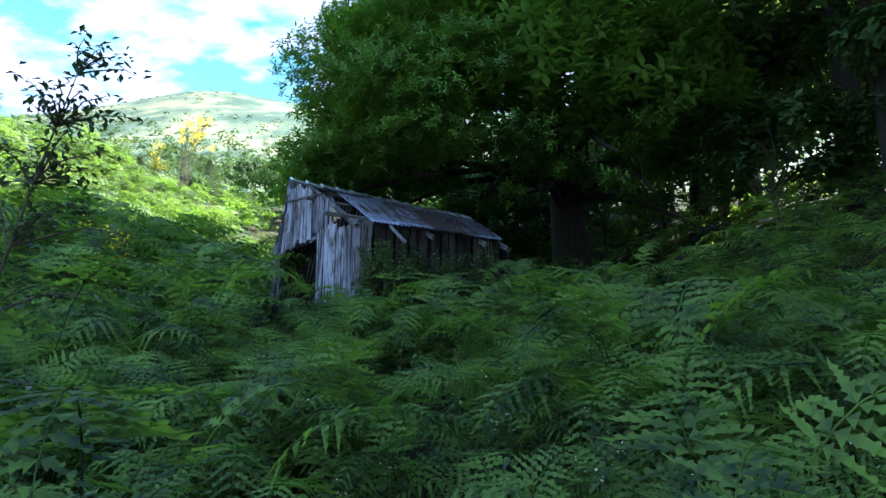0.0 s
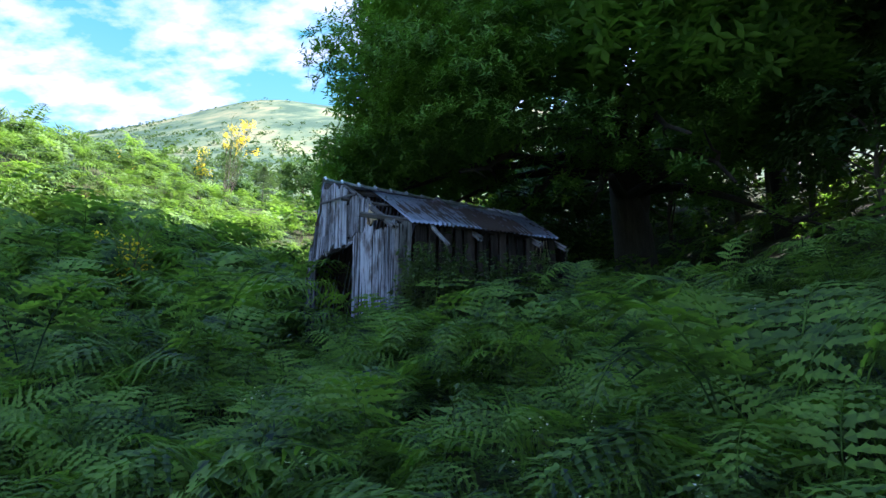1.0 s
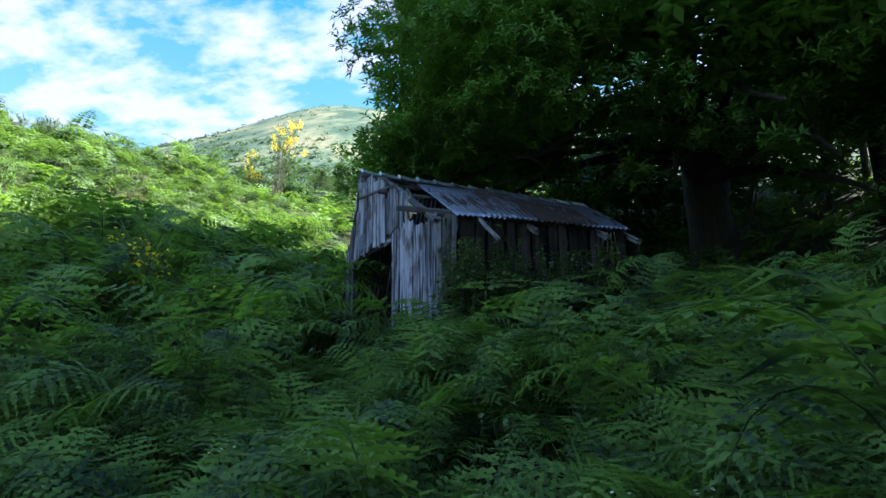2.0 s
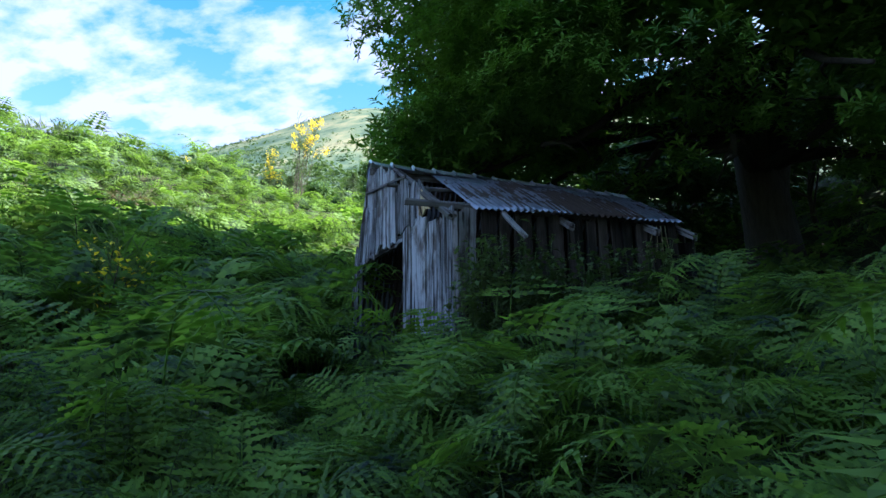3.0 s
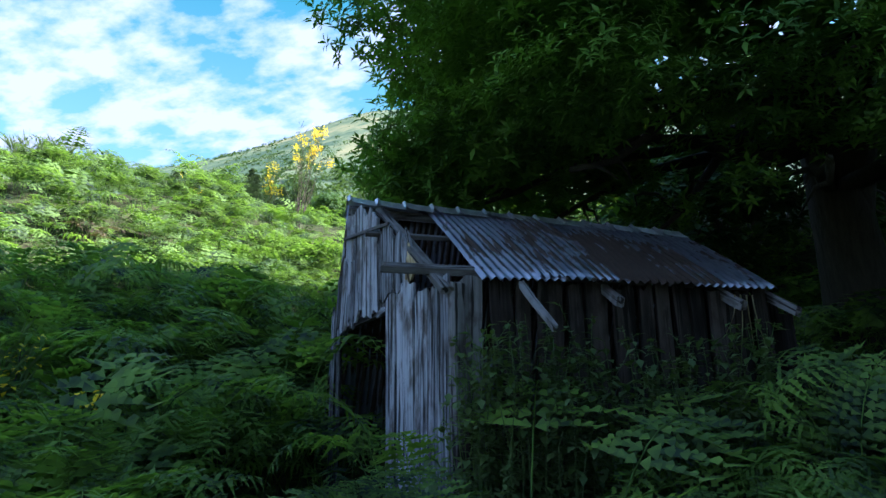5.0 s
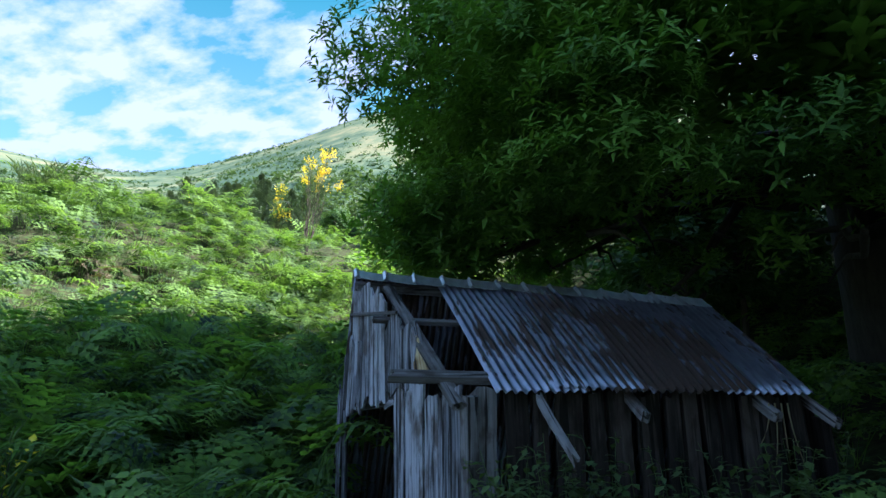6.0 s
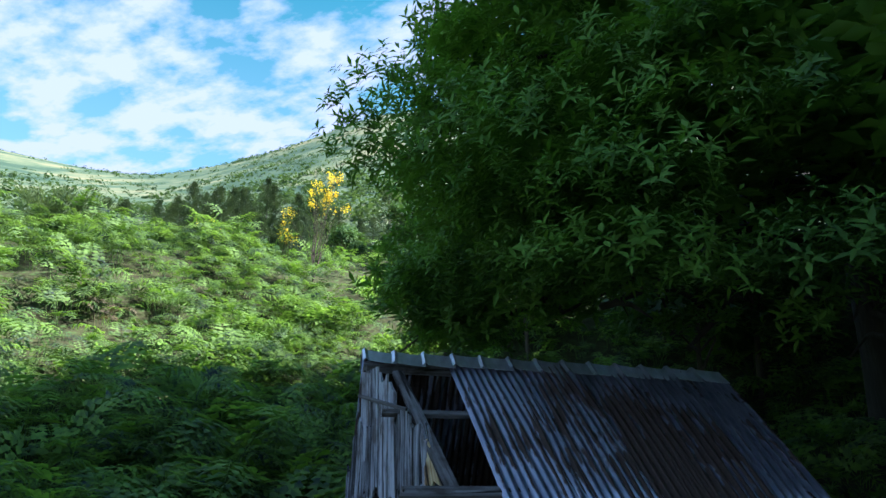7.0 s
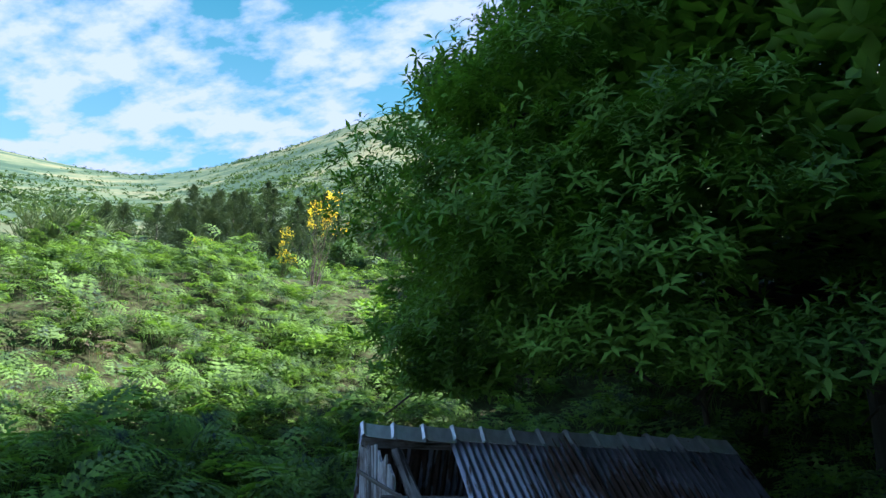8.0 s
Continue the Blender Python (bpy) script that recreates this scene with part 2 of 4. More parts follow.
M_BROOM = leaf_material("broom_stem_green", (0.085, 0.145, 0.07), (0.18, 0.26, 0.12), 0.25, 0.6, 0.2)
M_BRAMBLE = leaf_material("bramble_leaf", (0.03, 0.06, 0.032), (0.085, 0.135, 0.05), 0.3, 0.5, 0.25)
M_SAPLING = leaf_material("sapling_leaf", (0.03, 0.055, 0.03), (0.07, 0.11, 0.05), 0.15, 0.5, 0.35)
M_FLOWER = leaf_material("broom_flower_yellow", (0.75, 0.50, 0.02), (0.85, 0.68, 0.05), 0.3, 0.6, 0.2)
M_WHITE = leaf_material("white_petal", (0.7, 0.72, 0.68), (0.85, 0.86, 0.84), 0.3, 0.6, 0.2)
M_STRAW = leaf_material("dry_straw", (0.10, 0.088, 0.060), (0.20, 0.170, 0.112), 0.2, 0.8, 0.1)
M_BARK = bark_material("chestnut_bark", (0.014, 0.012, 0.010), (0.050, 0.042, 0.035))
M_PALEBARK = bark_material("pale_bark", (0.10, 0.095, 0.085), (0.26, 0.25, 0.22))
M_TWIG = bark_material("twig_bark", (0.04, 0.032, 0.024), (0.11, 0.09, 0.065))
M_WOOD = wood_material("weathered_grey_board", (0.026, 0.025, 0.030), (0.150, 0.155, 0.192), (0.39, 0.40, 0.48))
# dark tones stand in for shade under the eave and inside the shed
M_SHADEWOOD = wood_material("shade_dark_board", (0.007, 0.005, 0.005), (0.020, 0.0155, 0.0145), (0.055, 0.044, 0.041))
M_BEAM = wood_material("grey_brown_beam", (0.030, 0.026, 0.027), (0.090, 0.085, 0.092), (0.20, 0.195, 0.215), 0.85, 0.6)
M_OCHRE = wood_material("ochre_broken_board", (0.16, 0.10, 0.05), (0.36, 0.25, 0.13), (0.55, 0.44, 0.28))
M_ZINC = metal_material("galvanised_sheet", 0.45)
M_CAP = metal_material("galvanised_cap", -0.6)
M_RUST = metal_material("rusted_sheet", 0.55, 0.24)
# rust all over, which also stands in for shade inside the shed
M_SHADERUST = metal_material("shade_rusted_sheet", 1.8)
M_GROUND = ground_material()


# ---- mesh helpers ----
def np_mesh(name, verts, tris, mat, smooth=False):
    """A mesh from arrays of vertices and triangles."""
    verts, tris = np.asarray(verts, np.float32), np.asarray(tris, np.int32)
    me = bpy.data.meshes.new(name)
    me.vertices.add(len(verts))
    me.vertices.foreach_set("co", verts.ravel())
    me.loops.add(len(tris) * 3)
    me.loops.foreach_set("vertex_index", tris.ravel())
    me.polygons.add(len(tris))
    me.polygons.foreach_set("loop_start", np.arange(0, len(tris) * 3, 3, dtype=np.int32))
    me.polygons.foreach_set("loop_total", np.full(len(tris), 3, dtype=np.int32))
    if smooth:
        me.polygons.foreach_set("use_smooth", np.ones(len(tris), dtype=bool))
    me.materials.append(mat)
    me.update(calc_edges=True)
    return me


def joined(pieces):
    """Several (verts, tris) as one pair of arrays."""
    vs, fs, n = [], [], 0
    for v, f in pieces:
        vs.append(v)
        fs.append(np.asarray(f) + n)
        n += len(v)
    return np.concatenate(vs), np.concatenate(fs)


def strewn(v, f, mats):
    """Copies of one piece at many 4 x 4 matrices."""
    mats = np.asarray(mats)
    vv = np.einsum("kij,nj->kni", mats[:, :3, :3], v) + mats[:, None, :3, 3]
    ff = f[None] + (np.arange(len(mats)) * len(v))[:, None, None]
    return vv.reshape(-1, 3), ff.reshape(-1, 3)


def rot_mats(rng, places, yaw, tilt, scale, roll=None):
    """Matrices that turn by roll about z, lean by tilt, turn by yaw about z, scale and move."""
    k = len(places)
    roll = np.zeros(k) if roll is None else roll
    cy, sy, ct, st, cr, sr = np.cos(yaw), np.sin(yaw), np.cos(tilt), np.sin(tilt), np.cos(roll), np.sin(roll)
    z, o = np.zeros(k), np.ones(k)
    A = np.stack([cy, -sy, z, sy, cy, z, z, z, o], 1).reshape(k, 3, 3)
    B = np.stack([ct, z, st, z, o, z, -st, z, ct], 1).reshape(k, 3, 3)
    C = np.stack([cr, -sr, z, sr, cr, z, z, z, o], 1).reshape(k, 3, 3)
    m = np.zeros((k, 4, 4))
    m[:, :3, :3] = (A @ B @ C) * np.asarray(scale).reshape(-1, 1, 1)
    m[:, :3, 3] = places
    m[:, 3, 3] = 1
    return m


def tube(points, radii, sides=6):
    """A tapered tube along points."""
    points = np.asarray(points, float)
    radii = np.asarray(radii, float)
    tang = np.gradient(points, axis=0)
    tang /= np.linalg.norm(tang, axis=1, keepdims=True) + 1e-9
    ref = np.where(np.abs(tang[:, 2:3]) > 0.9, np.array([[1.0, 0, 0]]), np.array([[0, 0, 1.0]]))
    a = np.cross(tang, ref)
    a /= np.linalg.norm(a, axis=1, keepdims=True) + 1e-9
    b = np.cross(tang, a)
    ang = np.arange(sides) * 2 * np.pi / sides
    ring = a[:, None] * np.cos(ang)[None, :, None] + b[:, None] * np.sin(ang)[None, :, None]
    v = (points[:, None] + ring * radii[:, None, None]).reshape(-1, 3)
    f = []
    for i in range(len(points) - 1):
        for j in range(sides):
            p, q = i * sides + j, i * sides + (j + 1) % sides
            f += [(p, q, q + sides), (p, q + sides, p + sides)]
    v = np.concatenate([v, points[-1:]])
    last = (len(points) - 1) * sides
    f += [(last + j, last + (j + 1) % sides, len(v) - 1) for j in range(sides)]
    return v, np.array(f)


def part(name, me, parent, label="", m=None):
    """A mesh object under a thing or under a part."""
    ob = new(name, me)
    ob.parent = parent
    if m is not None:
        ob.matrix_basis = m
    if label:
        ob["label"] = label
    return ob


def smoothstep(a, b, x):
    t = np.clip((x - a) / (b - a), 0, 1)
    return t * t * (3 - 2 * t)


# ---- the lie of the land ----
def ground_z(x, y):
    """Height of the ground: a fern slope that rises ahead, a bank at the side, hills far off."""
    x, y = np.asarray(x, float), np.asarray(y, float)
    xn, yn = np.clip(x, -12, 9), np.clip(y, -4, 26)
    near = -1.33 + 0.0929 * xn + 0.4471 * yn + 0.0307 * xn ** 2 - 0.0043 * xn * yn - 0.0079 * yn ** 2
    near = near - 0.5 * np.exp(-((x + 4.6) / 1.5) ** 2 - ((y - 12.3) / 2.6) ** 2)
    # trodden level round the shed
    pad = np.exp(-(((x + 1.3) / 2.0) ** 2 + ((y - 11.6) / 1.8) ** 2) ** 2)
    near = near * (1 - 0.75 * pad) + 2.55 * 0.75 * pad
    near = near + 0.10 * np.sin(1.7 * x + 0.6 * y) * np.cos(1.3 * y - 0.4 * x)
    dx, dy = x, y - 5.0
    r = np.hypot(dx, dy) + 1e-6
    left = np.degrees(np.arctan2(-dx, dy))
    ahead = smoothstep(115, 60, np.abs(left - 20))
    # the bank climbs to a crest, lies level behind it, then the hills rise
    crest = 30 - 12.5 * smoothstep(12, 50, left)
    climb = 0.36 + 0.105 * smoothstep(25, 50, left)
    skyline = 0.354 + 0.15 * smoothstep(46, 20, left) * smoothstep(-60, 0, left)
    top = 1.6 + climb * crest
    far = np.where(r < crest, 1.6 + climb * r, top + (26.5 - top) * smoothstep(crest + 12, 110, r))
    far = far + (1.6 + 470 * skyline - 26.5) * np.clip((r - 100) / 370, 0, 1)
    far = far + 2.4 * np.sin(x * 0.035 + 1.0) * np.cos(y * 0.03) * smoothstep(50, 150, r)
    far = far * ahead + (1.0 - 0.12 * np.minimum(r, 300)) * (1 - ahead)
    mix = np.maximum(smoothstep(10, 18, np.hypot(x + 2, y - 9)) * smoothstep(9, 16, y), smoothstep(19, 40, np.hypot(x + 2, y - 9)))
    return near * (1 - mix) + far * mix


def build_ground():
    rings = np.concatenate([[0.0], np.geomspace(0.35, 2600, 150)])
    n = 220
    ang = np.arange(n) * 2 * np.pi / n
    xs = -2 + rings[1:, None] * np.cos(ang)[None]
    ys = 9 + rings[1:, None] * np.sin(ang)[None]
    x, y = np.concatenate([[-2.0], xs.ravel()]), np.concatenate([[9.0], ys.ravel()])
    v = np.stack([x, y, ground_z(x, y)], 1)
    f = [(0, 1 + j, 1 + (j + 1) % n) for j in range(n)]
    i, j = np.meshgrid(np.arange(len(rings) - 2), np.arange(n), indexing="ij")
    p, q = (1 + i * n + j).ravel(), (1 + i * n + (j + 1) % n).ravel()
    f = np.concatenate([np.array(f), np.stack([p, p + n, q + n], 1), np.stack([p, q + n, q], 1)])
    ob = new("ground", np_mesh("ground", v, f, M_GROUND, True))
    tagged(ob, "sloping hillside of dark leaf litter rising to dry heath hills", "ground", kind="structure")


build_ground()


# ---- shed ----
HUT_O, HUT_A = np.array([-1.06, 9.64]), np.array([0.902, 0.431])
HUT_N = np.array([-HUT_A[1], HUT_A[0]])


def hp(along, inward, z):
    """A point of the shed: along the eave, inward from it, height."""
    q = HUT_O + HUT_A * along + HUT_N * inward
    return Vector((q[0], q[1], z))


GABLE_P, GABLE_U = np.array([-2.83, 11.02]), np.array([0.714, -0.70])
GABLE_OUT = Vector((-0.70, -0.714, 0.0))


def gp(s, z, out=0.0):
    """A point of the front gable: s metres from under the ridge towards the eave side, height, metres in front."""
    q = GABLE_P + GABLE_U * s
    return Vector((q[0], q[1], z)) + GABLE_OUT * out


def board_mesh(name, length, width, thick, mat, seed, ragged=0.03, taper=0.1, bow=0.01, steps=11):
    """A sawn board along z: wavering edges, warped, ends cut ragged; bevelled by a thinner rim."""
    rng = random.Random(seed)
    bm = bmesh.new()
    rows = []
    nx = 4
    end_a = [rng.uniform(-ragged, ragged) for _ in range(nx)]
    end_b = [rng.uniform(-ragged, ragged) for _ in range(nx)]
    ph, lean = rng.uniform(0, 6), rng.uniform(-1, 1)
    for i in range(steps + 1):
        u = i / steps
        w = width * (1 - taper * u) * rng.uniform(0.955, 1.02)
        cx = bow * lean * math.sin(math.pi * u) + width * rng.uniform(-0.014, 0.014)
        cy = 0.7 * bow * math.sin(ph + 3 * u)
        ring = []
        for side, order in ((1, range(nx)), (-1, range(nx - 1, -1, -1))):
            for k in order:
                fx = k / (nx - 1) - 0.5
                z = u * length
                if i == 0:
                    z += end_a[k]
                if i == steps:
                    z += end_b[k]
                edge = 0.80 if k in (0, nx - 1) else 1.0
                ring.append(bm.verts.new((cx + fx * w, cy + side * thick * 0.5 * edge, z)))
        rows.append(ring)
    n = 2 * nx
    for i in range(steps):
        for j in range(n):
            bm.faces.new((rows[i][j], rows[i][(j + 1) % n], rows[i + 1][(j + 1) % n], rows[i + 1][j]))
    for ring in (rows[0], rows[-1]):
        for k in range(nx - 1):
            bm.faces.new((ring[k], ring[k + 1], ring[n - 2 - k], ring[n - 1 - k]))
    bmesh.ops.recalc_face_normals(bm, faces=bm.faces)
    me = bpy.data.meshes.new(name)
    bm.to_mesh(me)
    bm.free()
    me.materials.append(mat)
    return me


def along_pose(p0, p1, face):
    """The pose of a board from p0 to p1 whose broad face looks along face."""
    z = (p1 - p0).normalized()
    y = (face - z * face.dot(z)).normalized()
    x = y.cross(z)
    return Matrix.Translation(p0) @ Matrix((x, y, z)).transposed().to_4x4()


SHED = tagged(new("shed"), "derelict grey plank shed with a rusty corrugated roof, overgrown by bracken", "shed")
board_count = [0]


def board(name, p0, p1, width, thick, face, mat, label="", ragged=0.03, taper=0.1, bow=0.012):
    board_count[0] += 1
    p0, p1 = Vector(p0), Vector(p1)
    me = board_mesh(name, (p1 - p0).length, width, thick, mat, board_count[0], ragged, taper, bow)
    return part(name, me, SHED, label, along_pose(p0, p1, Vector(face)))


def roof_z(inward):
    return 4.45 + 0.6 * inward


# front boards: metres from under the ridge, foot, head, width, metres in front
UPPER = ((0.00, 4.33, 5.52, 0.23, 0.000), (0.24, 4.40, 5.49, 0.23, 0.010), (0.46, 4.38, 5.44, 0.20, 0.004), (0.65, 4.43, 5.33, 0.18, 0.000),
         (0.81, 4.45, 5.06, 0.15, 0.008), (0.98, 4.47, 5.14, 0.21, 0.022), (1.17, 4.52, 5.03, 0.18, 0.012), (1.31, 4.58, 4.94, 0.12, 0.004))
LOWER = ((1.03, 4.51, 0.22), (1.21, 4.54, 0.15), (1.39, 4.56, 0.22), (1.61, 4.44, 0.23), (1.78, 4.43, 0.13), (1.95, 4.47, 0.22))


def build_gable():
    rng = random.Random(5)
    grey = "weathered grey upright plank"
    for c, low, top, w, out in UPPER:
        board("plank", gp(c + rng.uniform(-0.02, 0.02), low, out), gp(c, top, out + 0.01), 0.93 * w, 0.026, GABLE_OUT, M_WOOD, grey, 0.06, 0.02, 0.006)
    # stepped boards under the steep edge, their feet left hanging over the doorway
    for c, low, top, w in ((-0.10, 4.30, 5.02, 0.15), (-0.25, 4.34, 4.86, 0.13), (0.13, 4.36, 4.98, 0.13), (-0.38, 4.20, 4.55, 0.10)):
        board("plank", gp(c - 0.02, low, 0.03), gp(c + 0.03, top, 0.026), w, 0.024, GABLE_OUT, M_WOOD, "short grey plank nailed over others", 0.05)
    for k in range(5):
        c = -0.36 + 0.12 * k
        board("plank", gp(c, 4.28 + 0.02 * k, 0.012), gp(c + 0.01, 4.56 + 0.03 * k, 0.01), 0.105, 0.022, GABLE_OUT, M_WOOD, "short grey plank nailed over others", 0.03)
    board("plank", gp(1.45, 4.58, 0.0), gp(1.31, 4.90, 0.012), 0.25, 0.024, GABLE_OUT, M_OCHRE, "split ochre-coloured broken plank", 0.07, 0.65)
    board("plank", gp(1.46, 4.62, -0.02), gp(1.30, 5.00, 0.0), 0.10, 0.02, GABLE_OUT, M_WOOD, grey, 0.05, 0.4)
    # boards beside the doorway, and the split ones at the steep side that stand on the ground
    for c, top, w in LOWER:
        board("plank", gp(c + rng.uniform(-0.03, 0.03), 2.30, 0.0), gp(c, top, 0.015 * rng.random()), 0.93 * w, 0.03, GABLE_OUT, M_WOOD, grey, 0.05, 0.02, 0.008)
    board("plank", gp(-0.29, 2.40, 0.01), gp(-0.25, 4.42, 0.01), 0.14, 0.028, GABLE_OUT, M_WOOD, grey, 0.05, 0.0)
    board("plank", gp(-0.42, 2.45, 0.02), gp(-0.38, 4.50, 0.02), 0.11, 0.026, GABLE_OUT, M_WOOD, grey, 0.05, 0.1)
    board("plank", gp(-0.34, 2.42, 0.04), gp(-0.31, 4.38, 0.04), 0.075, 0.024, GABLE_OUT, M_WOOD, grey, 0.05, 0.05)
    # door head, a rail nailed across the boards, a pale chip under the head and the inner slats
    board("lintel", gp(-0.30, 4.36, -0.06), gp(1.0, 4.44, -0.06), 0.12, 0.07, GABLE_OUT, M_BEAM, "sagging grey door lintel", 0.02)
    board("rail", gp(-0.10, 5.27, 0.045), gp(1.06, 5.14, 0.05), 0.034, 0.02, GABLE_OUT, M_BEAM, "thin grey rail across the boards", 0.01)
    board("plank", gp(0.70, 4.37, -0.02), gp(0.88, 4.40, -0.02), 0.07, 0.02, GABLE_OUT, M_WOOD, "pale broken end of a plank", 0.03, 0.5)
    board("corner_post", gp(2.06, 2.3, -0.05), gp(2.06, 4.42, -0.05), 0.13, 0.12, GABLE_OUT, M_BEAM)


build_gable()


def build_side():
    rng = random.Random(9)
    face = Vector((-HUT_N[0], -HUT_N[1], 0))
    # long wall under the eave: round-edged slabs, shade painted in as darker wood
    a = -0.26
    while a < 2.32:
        w = rng.choice((0.13, 0.17, 0.2, 0.23))
        mat = M_BEAM if a < -0.05 else M_SHADEWOOD
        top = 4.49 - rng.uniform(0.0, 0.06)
        board("slab", hp(a + w / 2 + rng.uniform(-0.04, 0.04), 0.14, 2.3), hp(a + w / 2, 0.14 + rng.uniform(-0.01, 0.03), top), w, 0.05, face, mat, "rough upright slab, coloured dark for the eave's shade" if a > 0.35 else "", 0.05, 0.15, 0.025)
        a += w + rng.uniform(0.005, 0.035)
    # back gable and far wall close the shed, coloured dark for the unlit inside
    for k in range(16):
        i = 0.18 + k * 0.19
        top = roof_z(i) - 0.3 if i < 2.1 else roof_z(2.1) - 0.3 - (i - 2.1) * 2.0
        board("back_plank", hp(2.50 + 0.15 * i / 2, i, 2.3), hp(2.50 + 0.15 * i / 2, i, max(top, 3.0)), 0.19, 0.03, Vector((HUT_A[0], HUT_A[1], 0)), M_SHADEWOOD)


build_side()


def corrugated(name, width, length, mat, seed, wave=0.070, depth=0.0135, torn=0.012, sag=0.02, skew=0.0):
    """A corrugated sheet: waves across x, running down y, drifting sideways by skew; both faces and the rims."""
    rng = random.Random(seed)
    nx, ny = int(width / wave * 8), 10
    bm = bmesh.new()
    ph = [rng.uniform(0, 6.28) for _ in range(4)]
    ends = [torn * (0.5 * math.sin(0.21 * i + ph[0]) + 0.5 * math.sin(0.83 * i + ph[1])) + (rng.uniform(-torn, torn) * 0.4) for i in range(nx + 1)]
    layers = []
    for off in (0.0, -0.0022):
        grid = []
        for j in range(ny + 1):
            v = j / ny
            row = []
            for i in range(nx + 1):
                x = i / nx * width
                y = v * length + (ends[i] if j == ny else 0)
                z = depth * math.cos(2 * math.pi * x / wave) - sag * math.sin(math.pi * v) + 0.008 * math.sin(3 * x + 2.4 * v + ph[2]) + off
                row.append(bm.verts.new((x + skew * v, y, z)))
            grid.append(row)
        layers.append(grid)
    for g, flip in ((layers[0], False), (layers[1], True)):
        for j in range(ny):
            for i in range(nx):
                q = (g[j][i], g[j][i + 1], g[j + 1][i + 1], g[j + 1][i])
                bm.faces.new(q if not flip else q[::-1])
    t, b = layers
    for j in range(ny):
        bm.faces.new((t[j][0], t[j + 1][0], b[j + 1][0], b[j][0]))
        bm.faces.new((t[j + 1][nx], t[j][nx], b[j][nx], b[j + 1][nx]))
    for i in range(nx):
        bm.faces.new((t[0][i + 1], t[0][i], b[0][i], b[0][i + 1]))
        bm.faces.new((t[ny][i], t[ny][i + 1], b[ny][i + 1], b[ny][i]))
    bmesh.ops.recalc_face_normals(bm, faces=bm.faces)
    for f in bm.faces:
        f.smooth = True
    me = bpy.data.meshes.new(name)
    bm.to_mesh(me)
    bm.free()
    me.materials.append(mat)
    return me


def sheet_pose(top, low, side):
    """The pose of a sheet whose y runs from top to low and whose x runs towards side."""
    y = (low - top).normalized()
    x = (side - y * side.dot(y)).normalized()
    z = x.cross(y)
    return Matrix.Translation(top) @ Matrix((x, y, z)).transposed().to_4x4()


